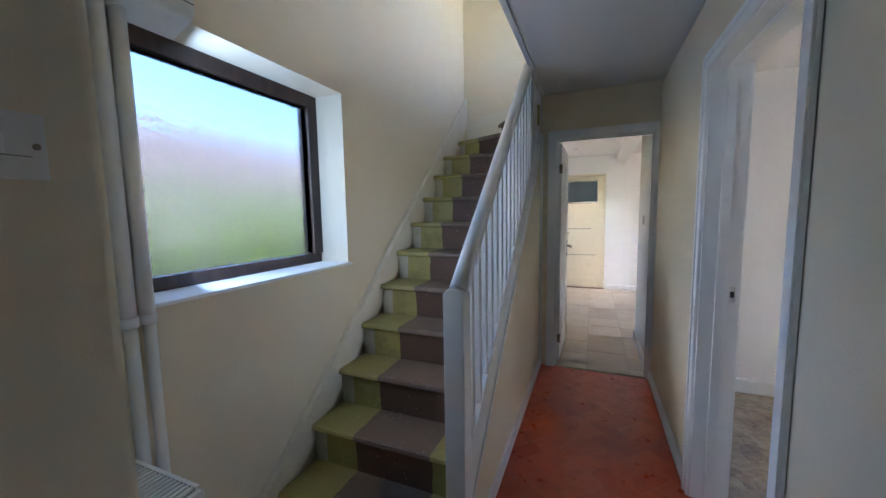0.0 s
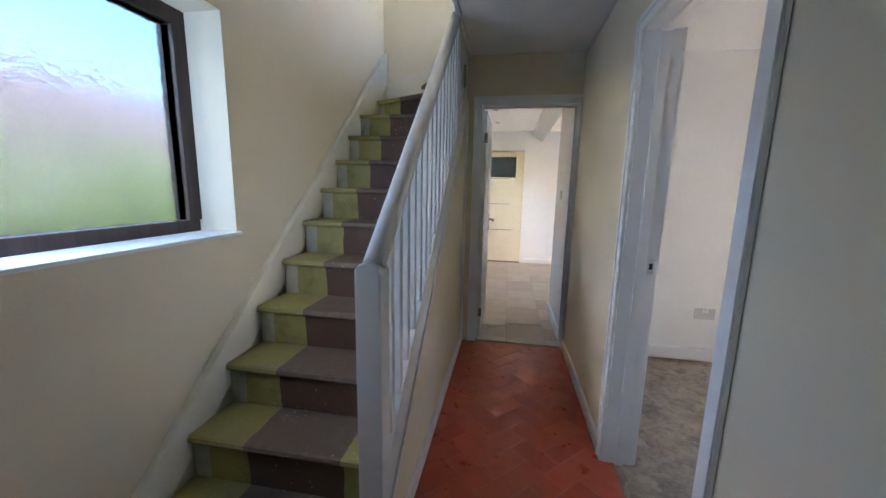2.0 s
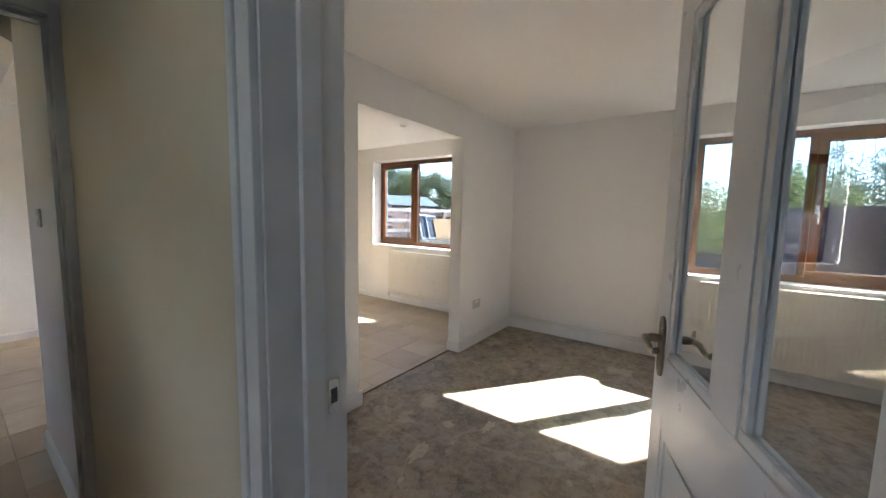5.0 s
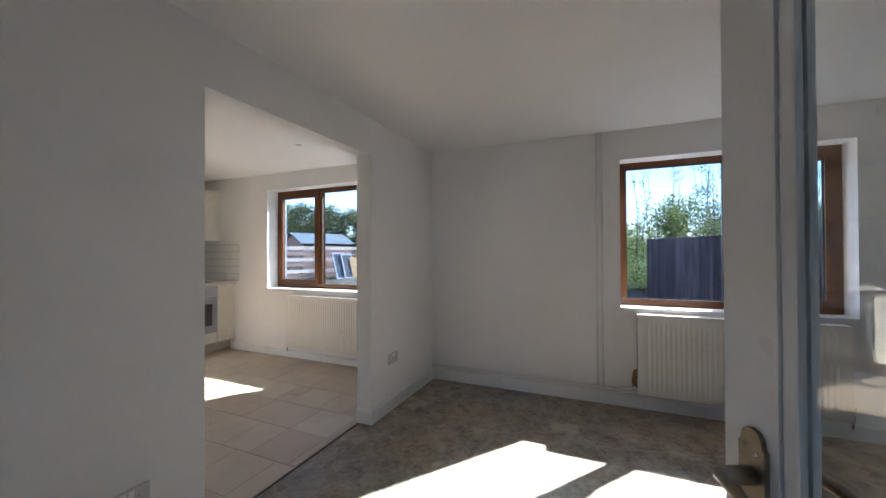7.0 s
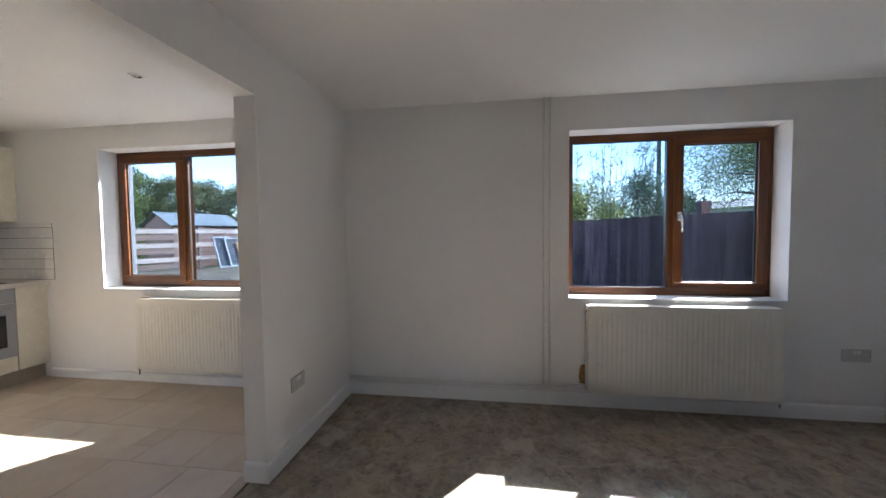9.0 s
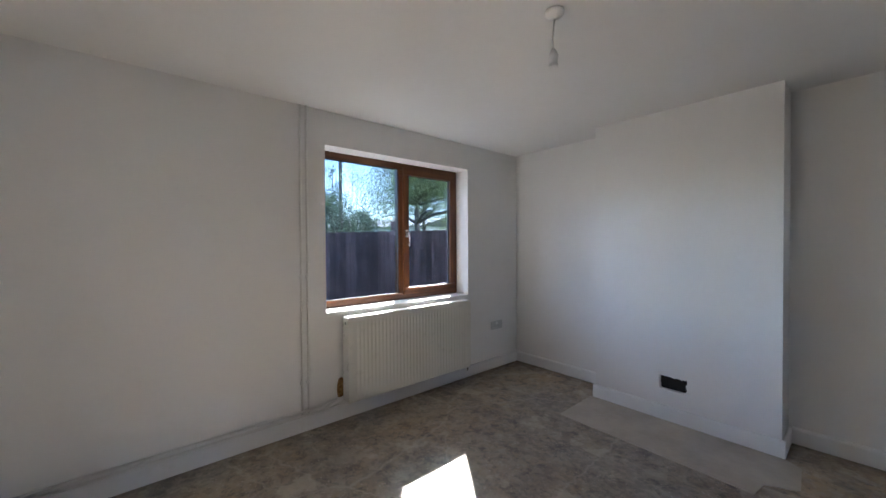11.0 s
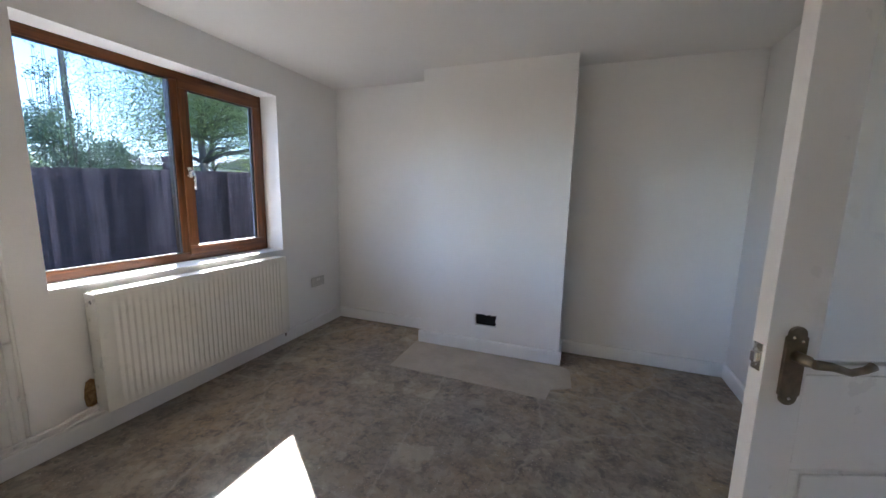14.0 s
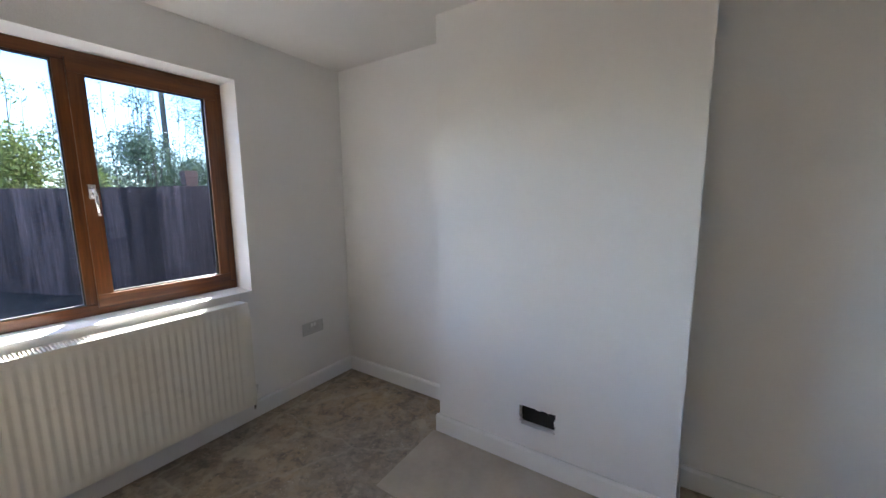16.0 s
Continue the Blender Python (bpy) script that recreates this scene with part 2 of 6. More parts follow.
def stair_paint(name, brown, dusty, margin):
    """Old painted stairs: a brown runner band between yellow margins, cream at the wall."""
    m = Mat(name, brown, 0.55, spec=0.4)
    p = m.where()
    x = m.t.nodes.new("ShaderNodeSeparateXYZ")
    m.link(p, x.inputs[0])
    wob = m.noise(p, 9.0, 3.0)
    add = m.t.nodes.new("ShaderNodeMath")
    add.operation = "MULTIPLY_ADD"
    m.link(wob, add.inputs[0])
    add.inputs[1].default_value = 0.025
    m.link(x.outputs[0], add.inputs[2])
    u = m.node("ShaderNodeMapRange", Value=add.outputs[0])
    u.inputs[1].default_value, u.inputs[2].default_value = -1.1, -0.1
    yellow, cream = (0.34, 0.285, 0.085), (0.46, 0.42, 0.31)
    c = m.ramp(u.outputs[0], [(0.0, cream), (margin, yellow), (0.30, brown), (0.685, yellow)])
    for n in m.t.nodes:
        if n.type == "VALTORGB":
            n.color_ramp.interpolation = "CONSTANT"
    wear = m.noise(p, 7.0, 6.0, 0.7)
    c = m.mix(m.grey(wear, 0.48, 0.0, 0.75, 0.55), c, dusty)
    fleck = m.noise(p, 55.0, 3.0, 0.6)
    c = m.mix(m.mix(1.0, m.grey(fleck, 0.645, 0.0, 0.68, 0.6), m.grey(m.noise(p, 5.0, 3.0), 0.46, 0.0, 0.60, 1.0), "MULTIPLY"), c, (0.55, 0.5, 0.42))
    m.color(c)
    m.rough(m.grey(wear, 0.3, 0.42, 0.7, 0.75))
    m.bump(m.noise(p, 30.0, 4.0), 0.2, 0.004)
    return m.m


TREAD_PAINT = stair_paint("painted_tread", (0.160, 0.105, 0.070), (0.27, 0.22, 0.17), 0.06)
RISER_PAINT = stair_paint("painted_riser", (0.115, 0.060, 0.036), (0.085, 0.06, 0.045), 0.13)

# ---------------------------------------------------------------- geometry helpers
ORIGIN = {}


def box(bm, x0, y0, z0, x1, y1, z1, bevel=0.0):
    sub = bmesh.new()
    v = [sub.verts.new((x, y, z)) for x in (x0, x1) for y in (y0, y1) for z in (z0, z1)]
    for f in ((0, 1, 3, 2), (4, 6, 7, 5), (0, 4, 5, 1), (2, 3, 7, 6), (0, 2, 6, 4), (1, 5, 7, 3)):
        sub.faces.new([v[i] for i in f])
    if bevel:
        bmesh.ops.bevel(sub, geom=list(sub.edges), offset=bevel, segments=2, affect="EDGES", profile=0.7)
    merge(bm, sub)


def merge(bm, sub, m=None):
    """Adds the bmesh sub to bm and frees it."""
    if m is not None:
        sub.transform(m)
    me = bpy.data.meshes.new("tmp")
    sub.to_mesh(me)
    sub.free()
    bm.from_mesh(me)
    bpy.data.meshes.remove(me)


def prism(bm, outline, depth, m=None, bevel=0.0):
    """Extrudes a closed outline (list of (u, v)) from w = 0 to depth, then moves it by m."""
    sub = bmesh.new()
    a = [sub.verts.new((u, v, 0)) for u, v in outline]
    b = [sub.verts.new((u, v, depth)) for u, v in outline]
    n = len(a)
    sub.faces.new(a[::-1])
    sub.faces.new(b)
    for i in range(n):
        sub.faces.new((a[i], a[(i + 1) % n], b[(i + 1) % n], b[i]))
    bmesh.ops.recalc_face_normals(sub, faces=list(sub.faces))
    if bevel:
        bmesh.ops.bevel(sub, geom=list(sub.edges), offset=bevel, segments=2, affect="EDGES", profile=0.7)
    merge(bm, sub, m)


def tube(bm, points, radius, sides=10, cap=True):
    """A round rod along a line of points; radius may be a list."""
    pts = [Vector(p) for p in points]
    rings = []
    for i, p in enumerate(pts):
        d = (pts[min(i + 1, len(pts) - 1)] - pts[max(i - 1, 0)]).normalized()
        side = d.orthogonal().normalized() if not rings else (last - d * last.dot(d)).normalized()
        last = side
        up = d.cross(side)
        r = radius[i] if isinstance(radius, (list, tuple)) else radius
        rings.append([bm.verts.new(p + (side * math.cos(a) + up * math.sin(a)) * r) for a in [2 * math.pi * k / sides for k in range(sides)]])
    for a, b in zip(rings, rings[1:]):
        for k in range(sides):
            f = bm.faces.new((a[k], a[(k + 1) % sides], b[(k + 1) % sides], b[k]))
            f.smooth = True
    if cap:
        bm.faces.new(rings[0][::-1])
        bm.faces.new(rings[-1])


def lathe(bm, profile, centre, sides=24, axis="Z"):
    """Turns a profile of (radius, height) round an axis through centre."""
    sub = bmesh.new()
    rings = [[sub.verts.new((r * math.cos(2 * math.pi * k / sides), r * math.sin(2 * math.pi * k / sides), h)) for k in range(sides)] for r, h in profile]
    for a, b in zip(rings, rings[1:]):
        for k in range(sides):
            sub.faces.new((a[k], a[(k + 1) % sides], b[(k + 1) % sides], b[k])).smooth = True
    sub.faces.new(rings[0][::-1])
    sub.faces.new(rings[-1])
    bmesh.ops.recalc_face_normals(sub, faces=list(sub.faces))
    turn = {"Z": Matrix(), "X": Matrix.Rotation(radians(90), 4, "Y"), "Y": Matrix.Rotation(radians(-90), 4, "X")}[axis]
    merge(bm, sub, Matrix.Translation(centre) @ turn)


def thing(name, label, category, at=(0, 0, 0), turn=0.0, group="", kind=""):
    ob = new(name)
    ob.empty_display_size = 0.1
    ob.matrix_basis = pose(*at, 0, 0, turn)
    ORIGIN[ob] = ob.matrix_basis.copy()
    return tagged(ob, label, category, group, kind)


def part(name, bm, material, parent=None, label="", local=False):
    """Links a bmesh as one mesh under a thing or part. Coordinates are the world's unless local."""
    me = bpy.data.meshes.new(name)
    bmesh.ops.recalc_face_normals(bm, faces=list(bm.faces))
    bm.to_mesh(me)
    bm.free()
    me.materials.append(material)
    ob = new(name, me)
    if parent is not None:
        m = ORIGIN[parent]
        if not local:
            me.transform(m.inverted())
        ob.parent = parent
        ORIGIN[ob] = m
    else:
        ORIGIN[ob] = Matrix()
    return tagged(ob, label)


def setting(name, bm, material, label, category):
    ob = part(name, bm, material)
    return tagged(ob, label, category, "", "structure")


def slab(name, material, label, category, *boxes):
    bm = bmesh.new()
    for b in boxes:
        box(bm, *b)
    return setting(name, bm, material, label, category)


def wall_with_holes(name, material, label, x0, y0, z0, x1, y1, z1, axis, holes):
    """A wall that runs along axis ('x' or 'y'), cut through by holes (a0, a1, z0, z1)."""
    lo, hi = (x0, x1) if axis == "x" else (y0, y1)
    us = sorted({lo, hi, *[h[0] for h in holes], *[h[1] for h in holes]})
    vs = sorted({z0, z1, *[max(h[2], z0) for h in holes], *[h[3] for h in holes]})
    f0, f1 = (y0, y1) if axis == "x" else (x0, x1)
    bm = bmesh.new()
    seen = {}

    def vert(i, j, f):
        if (i, j, f) not in seen:
            u, z, w = us[i], vs[j], (f0, f1)[f]
            seen[i, j, f] = bm.verts.new((u, w, z) if axis == "x" else (w, u, z))
        return seen[i, j, f]

    def solid(i, j):
        if not (0 <= i < len(us) - 1 and 0 <= j < len(vs) - 1):
            return False
        u, z = (us[i] + us[i + 1]) / 2, (vs[j] + vs[j + 1]) / 2
        return not any(h[0] < u < h[1] and h[2] < z < h[3] for h in holes)

    for i in range(len(us) - 1):
        for j in range(len(vs) - 1):
            if not solid(i, j):
                continue
            for f in (0, 1):
                bm.faces.new((vert(i, j, f), vert(i + 1, j, f), vert(i + 1, j + 1, f), vert(i, j + 1, f)))
            for di, dj, a, b in ((-1, 0, (0, 0), (0, 1)), (1, 0, (1, 0), (1, 1)), (0, -1, (0, 0), (1, 0)), (0, 1, (0, 1), (1, 1))):
                if not solid(i + di, j + dj):
                    bm.faces.new((vert(i + a[0], j + a[1], 0), vert(i + b[0], j + b[1], 0), vert(i + b[0], j + b[1], 1), vert(i + a[0], j + a[1], 1)))
    return setting(name, bm, material, label, "wall")


# ---------------------------------------------------------------- large structure
TOP = 4.95
DINING_CEIL, HALL_CEIL, KITCHEN_CEIL = 2.345, 2.385, 2.342
# First hole: the hall window. Second: unseen kitchen opening, added to let in skylight.
wall_west = wall_with_holes("wall_west", CREAM_WALL, "cream painted stair wall with a window", -1.40, -1.3, -0.3, -1.09, 7.4, TOP, "y", [(0.83, 1.823, 1.12, 2.052), (5.5, 6.1, 1.1, 2.0)])
bm = bmesh.new()
prism(bm, [(-0.60, -1.3), (-0.49, -1.3), (-0.49, 0.475), (-1.089, 0.475), (-1.089, 0.36), (-0.60, 0.36)], HALL_CEIL)
wall_hall_left = setting("wall_hall_left", bm, CREAM_WALL, "cream painted wall beside the stairs", "wall")
mod = wall_hall_left.modifiers.new("rounded_corner", "BEVEL")
mod.width, mod.segments, mod.limit_method = 0.018, 3, "ANGLE"
wall_south = slab("wall_south", CREAM_WALL, "cream wall at the front of the house", "wall", (-1.40, -1.55, -0.3, 0.885, -1.3, TOP))
wall_hall_right = wall_with_holes("wall_hall_right", CREAM_WALL, "cream hall wall with a doorway", 0.645, -1.3, 0, 0.740, 3.56, 2.36, "y", [(1.295, 2.15, 0, 2.035)])
wall_dining_west = wall_with_holes("wall_dining_west", WHITE_WALL, "white dining room wall with a doorway", 0.740, 1.18, 0, 0.785, 3.56, 2.36, "y", [(1.295, 2.15, 0, 2.035)])
wall_dining_corner = slab("wall_dining_corner", WHITE_WALL, "thicker stretch of white wall behind the open door", "wall", (0.740, -1.3, 0, 0.885, 1.179, 2.36))
wall_hall_end = wall_with_holes("wall_hall_end", CREAM_WALL, "cream wall with a doorway to the kitchen", -0.2645, 3.46, 0, 0.645, 3.56, 2.42, "x", [(-0.143, 0.643, 0, 2.03)])
wall_stair_end = slab("wall_stair_end", CREAM_WALL, "cream wall at the turn of the stairs", "wall",
                      (-1.09, 3.86, 0, -0.222, 3.96, TOP), (-0.222, 3.86, KITCHEN_CEIL + 0.1, 1.1, 3.96, TOP), (-0.262, 3.56, 0, -0.222, 3.86, 2.345))
wall_kitchen_left = slab("wall_kitchen_left", WHITE_WALL, "short white kitchen wall beside the doorway", "wall", (0.632, 3.562, 0, 0.76, 4.52, KITCHEN_CEIL + 0.02))
bm = bmesh.new()
prism(bm, [(0.495, KITCHEN_CEIL + 0.02), (0.52, 2.255), (0.655, 2.168), (0.665, KITCHEN_CEIL + 0.02)], 2.578, Matrix(((1, 0, 0, 0), (0, 0, -1, 7.099), (0, 1, 0, 0), (0, 0, 0, 1))))
beam = setting("ceiling_beam", bm, WHITE_WALL, "white boxed ceiling beam in the kitchen", "beam")
wall_dining_north = wall_with_holes("wall_dining_north", WHITE_WALL, "white wall with a wide opening to the kitchen", 0.786, 3.45, 0, 4.36, 3.575, 2.36, "x", [(1.985, 3.25, 0, 2.06)])
wall_kitchen_north = wall_with_holes("wall_kitchen_north", WHITE_WALL, "white kitchen wall with an old door", -1.09, 7.1, -0.3, 4.36, 7.4, 2.56, "x", [(-0.40, 0.38, 0, 2.03)])
wall_east = wall_with_holes("wall_east", WHITE_WALL, "white outer wall with two windows", 4.36, -0.9, -0.3, 4.68, 7.4, 2.56, "y",
                            [(0.20, 1.68, 0.825, 2.095), (3.87, 5.825, 0.855, 2.135)])
wall_dining_south = slab("wall_dining_south", WHITE_WALL, "white dining room wall beside the chimney breast", "wall", (0.885, -0.9, 0, 4.36, -0.578, 2.36))


def chimney_breast():
    """A plain white breast with a rough hole knocked through near the floor."""
    x0, x1, y0, y1 = 2.075, 3.272, -0.578, -0.29
    hx0, hx1, hz0, hz1 = 2.585, 2.772, 0.233, 0.338
    ob = wall_with_holes("wall_chimney_breast", WHITE_WALL, "white plastered chimney breast with a rough vent hole", x0, y0, 0, x1, y1, 2.36, "x", [(hx0, hx1, hz0, hz1)])
    # broken plaster round the edge of the hole
    bm = bmesh.new()
    rng = random.Random(4)
    for k in range(20):
        u = rng.random()
        s = rng.uniform(0.004, 0.010)
        if k % 2:
            x, z = hx0 + u * (hx1 - hx0), rng.choice((hz0, hz1))
        else:
            x, z = rng.choice((hx0, hx1)), hz0 + u * (hz1 - hz0)
        box(bm, x - s, y1 - 0.03, z - s * 0.7, x + s, y1 - 0.0015 * rng.random() - 0.001, z + s * 0.7, 0.003)
    part("broken_plaster", bm, WHITE_WALL, ob)
    # black block: soot and the shade of the hole's depth, put into one colour
    void = bmesh.new()
    box(void, hx0 + 0.002, y0 + 0.01, hz0 + 0.002, hx1 - 0.002, y1 - 0.035, hz1 - 0.002)
    part("vent_void", void, VOID_BLACK, ob, "black block for the soot and shade inside the hole")


chimney_breast()

ceiling_dining = slab("ceiling_dining", CEILING, "white plastered dining room ceiling", "ceiling", (0.785, -0.578, DINING_CEIL, 4.36, 3.575, 2.56))
ceiling_kitchen = slab("ceiling_kitchen", CEILING, "white kitchen ceiling with recessed lights", "ceiling",
                       (0.632, 3.577, KITCHEN_CEIL, 4.36, 7.1, 2.56), (-0.222, 3.562, KITCHEN_CEIL, 0.630, 3.86, 2.42), (-1.09, 3.96, KITCHEN_CEIL, 0.630, 7.1, 2.56))
ceiling_hall = slab("ceiling_hall", CEILING, "white hall ceiling beside the open stairwell", "ceiling",
                    (-0.215, -1.3, HALL_CEIL, 0.785, 3.46, 2.56), (-1.09, -1.3, HALL_CEIL, -0.217, 0.475, 2.56))
floor_upper = slab("floor_upper", CEILING, "painted boards of the landing above", "floor",
                   (-0.215, -1.3, 2.562, 4.7, 3.86, 2.60), (-1.09, -1.3, 2.562, -0.217, 0.475, 2.60))
# Out of view; its unglazed opening is added to light the upper stairs.
wall_upper = wall_with_holes("wall_upper", CREAM_WALL, "unseen cream wall of the upper landing with an opening for daylight", 1.0, -1.3, 2.60, 1.1, 3.86, TOP, "y", [(3.05, 3.40, 3.05, 3.75)])
ceiling_upper = slab("ceiling_upper", CEILING, "white ceiling above the stairs", "ceiling", (-1.40, -1.55, TOP, 1.1, 3.96, TOP + 0.1))
landing_edge = slab("trim_landing_edge", TRIM, "white painted board along the stairwell edge", "trim", (-0.245, 0.475, 2.375, -0.2155, 3.459, 2.62))
roof = slab("roof", CEILING, "flat deck over the rooms", "roof", (1.1, -0.9, 2.62, 4.68, 3.86, 2.8), (-1.40, 3.96, 2.56, 4.68, 7.4, 2.8))

floor_dining = slab("floor_dining", CONCRETE, "bare patchy concrete screed floor", "floor", (0.70, -0.578, -0.2, 4.36, 3.552, 0.0))
floor_kitchen = slab("floor_kitchen", FLOOR_GROUT, "buff limestone tiled kitchen floor", "floor", (0.70, 3.556, -0.2, 4.36, 7.1, 0.007), (-1.09, 3.466, -0.2, 0.698, 7.1, 0.007))
floor_hall = slab("floor_hall", QUARRY_JOINT, "red quarry tiled hall floor in herringbone", "floor", (-1.09, -1.3, -0.2, 0.698, 3.462, -0.0009))


# Solid black strip that puts the shade of the open floor joint into colour.
bm = bmesh.new()
box(bm, 1.985, 3.5525, -0.05, 3.25, 3.5595, 0.003)
setting("threshold_2", bm, plain("joint_shade_black", (0.03, 0.024, 0.02), 0.9), "black strip for the shade in the open joint between concrete and stone floors", "threshold")


def hearth():
    bm = bmesh.new()
    pts = [(3.31, -0.272), (3.30, 0.235), (2.75, 0.245), (2.12, 0.262), (2.10, 0.12), (1.96, 0.05), (1.98, -0.22), (2.05, -0.272)]
    prism(bm, pts, 0.006, Matrix.Translation((0, 0, 0.0005)))
    setting("hearth_patch", bm, HEARTH, "pale smooth screed patch where the hearth stood", "hearth")


hearth()


def plaster_splash(x, y, long, wide, turn, seed):
    """A thin dried splash with a ragged edge, lying on the screed."""
    rng = random.Random(seed)
    n = 22
    outline = []
    for k in range(n):
        a = 2 * math.pi * k / n
        q = rng.uniform(0.62, 1.1)
        outline.append((long / 2 * q * math.cos(a), wide / 2 * q * math.sin(a)))
    bm = bmesh.new()
    prism(bm, outline, 0.0016, Matrix.Translation((x, y, 0.0004)) @ Matrix.Rotation(radians(turn), 4, "Z"))
    setting("plaster_splash", bm, SPLASH, "pale dried plaster splash on the screed", "floor stain")


for k, (x, y, long, wide, turn) in enumerate(((1.87, 2.81, 0.21, 0.085, 15), (2.19, 2.83, 0.10, 0.075, 60), (2.33, 2.61, 0.16, 0.06, 5), (1.64, 2.74, 0.05, 0.03, 0), (2.14, 2.04, 0.05, 0.03, 20), (2.05, 2.70, 0.04, 0.025, 0))):
    plaster_splash(x, y, long, wide, turn, 30 + k)

# ---------------------------------------------------------------- skirting, linings, architraves


def skirting(name, runs, height=0.10, material=None, thick=0.018):
    """Runs are (x0, y0, x1, y1, nx, ny): a line along the wall's face and the way it faces."""
    for x0, y0, x1, y1, nx, ny in runs:
        bm = bmesh.new()
        d = Vector((x1 - x0, y1 - y0, 0))
        n = Vector((nx, ny, 0))
        profile = [(0, 0.008), (thick, 0.008), (thick, height - 0.016), (thick - 0.004, height - 0.005), (thick - 0.010, height), (0, height)]
        m = Matrix((( n.x, 0, d.normalized().x, x0), (n.y, 0, d.normalized().y, y0), (0, 1, 0, 0), (0, 0, 0, 1)))
        prism(bm, profile, d.length, m)
        setting(name, bm, material or TRIM, "white painted skirting board", "skirting")


E0 = 0.018
skirting("baseboard", [
    (4.36, -0.578, 4.36, 3.45, -1, 0),
    (3.272 + E0, -0.578, 4.342, -0.578, 0, 1), (0.903, -0.578, 2.075 - E0, -0.578, 0, 1),
    (2.075 - E0, -0.29, 3.272 + E0, -0.29, 0, 1), (2.075, -0.56, 2.075, -0.29, -1, 0), (3.272, -0.56, 3.272, -0.29, 1, 0),
    (0.885, -0.578, 0.885, 1.179, 1, 0), (0.785, 2.19, 0.785, 3.432, 1, 0),
    (0.785, 3.45, 1.985 + E0, 3.45, 0, -1), (3.25 - E0, 3.45, 4.342, 3.45, 0, -1),
    (1.985, 3.452, 1.985, 3.575, 1, 0), (3.25, 3.452, 3.25, 3.575, -1, 0),
], 0.115)
skirting("baseboard", [
    (4.36, 3.575, 4.36, 6.44, -1, 0), (3.25, 3.575, 4.342, 3.575, 0, 1), (0.38 + 0.06, 7.1, 2.4, 7.1, 0, -1),
    (0.632, 3.562, 0.632, 4.52, -1, 0),
], 0.09)
skirting("baseboard", [(0.645, 2.19, 0.645, 3.46, -1, 0), (0.645, -1.3, 0.645, 1.255, -1, 0)], 0.085)


def door_frame(name, label, axis, a0, a1, head, f0, f1, wide=0.065, proud=0.016, lining=0.03, sides=(True, True), stop_at=None):
    """A lining round an opening (clear width a0..a1) through a wall from f0 to f1, with architraves on both faces."""
    t = thing(name, label, "door frame", ((a0 + a1) / 2 if axis == "x" else (f0 + f1) / 2, (f0 + f1) / 2 if axis == "x" else (a0 + a1) / 2, 0), kind="structure")

    def put(bm, a, b, c, d, e, f, bevel=0.0):
        if axis == "x":
            box(bm, a, c, e, b, d, f, bevel)
        else:
            box(bm, c, a, e, d, b, f, bevel)

    for nm, aa, bb, zz0, zz1 in (("jamb", a0 - lining, a0, 0.001, head + lining), ("jamb", a1, a1 + lining, 0.001, head + lining), ("head", a0, a1, head, head + lining)):
        bm = bmesh.new()
        put(bm, aa + 0.001, bb - 0.001 if nm == "jamb" else bb - 0.001, f0 - 0.002, f1 + 0.002, zz0, zz1 - 0.001)
        part(nm, bm, TRIM, t)
    if stop_at is not None:
        s0, s1 = stop_at
        for nm, aa, bb, zz0, zz1 in (("door_stop", a0 + 0.0005, a0 + 0.013, 0.002, head), ("door_stop", a1 - 0.013, a1 - 0.0005, 0.002, head), ("door_stop", a0 + 0.013, a1 - 0.013, head - 0.013, head - 0.0005)):
            bm = bmesh.new()
            put(bm, aa, bb, s0, s1, zz0, zz1, 0.002)
            part(nm, bm, TRIM, t)
    for k, (face, way) in enumerate(((f0, -1), (f1, 1))):
        if not sides[k]:
            continue
        fa, fb = sorted((face + way * 0.0025, face + way * proud))
        ga, gb = sorted((face + way * proud, face + way * (proud + 0.006)))
        for nm, aa, bb, zz0, zz1 in (("architrave", a0 - wide, a0 - 0.006, 0.001, head + wide), ("architrave", a1 + 0.006, a1 + wide, 0.001, head + wide), ("architrave", a0 - 0.006, a1 + 0.006, head + 0.006, head + wide)):
            bm = bmesh.new()
            put(bm, aa, bb, fa, fb, zz0, zz1, 0.003)
            if nm == "architrave" and zz0 < 0.5:
                outer = (aa, aa + 0.022) if aa < a0 - 0.01 else (bb - 0.022, bb)
                put(bm, outer[0] + 0.0005, outer[1] - 0.0005, ga, gb, zz0, zz1 - 0.001, 0.002)
            else:
                put(bm, aa - 0.03, bb + 0.03, ga, gb, zz1 - 0.022, zz1 - 0.0005, 0.002)
            part(nm, bm, TRIM, t)
    return t


frame_dining = door_frame("door_frame_1", "white painted door lining and architrave", "y", 1.325, 2.12, 2.005, 0.645, 0.785, stop_at=(0.700, 0.738))
frame_kitchen = door_frame("door_frame_2", "white painted door frame at the end of the hall", "x", -0.113, 0.613, 2.0, 3.46, 3.56, wide=0.075, stop_at=(3.475, 3.515))


def strike_plate(parent, x, y, z):
    bm = bmesh.new()
    box(bm, x - 0.012, y - 0.0035, z - 0.032, x + 0.012, y - 0.0008, z + 0.032)
    pl = part("strike_plate", bm, CHROME, parent, "worn metal strike plate")
    bm = bmesh.new()
    box(bm, x - 0.007, y - 0.0042, z - 0.014, x + 0.007, y - 0.0034, z + 0.014)
    part("latch_hole", bm, BLACK, pl)


strike_plate(frame_dining, 0.763, 2.12, 1.015)

# ---------------------------------------------------------------- windows


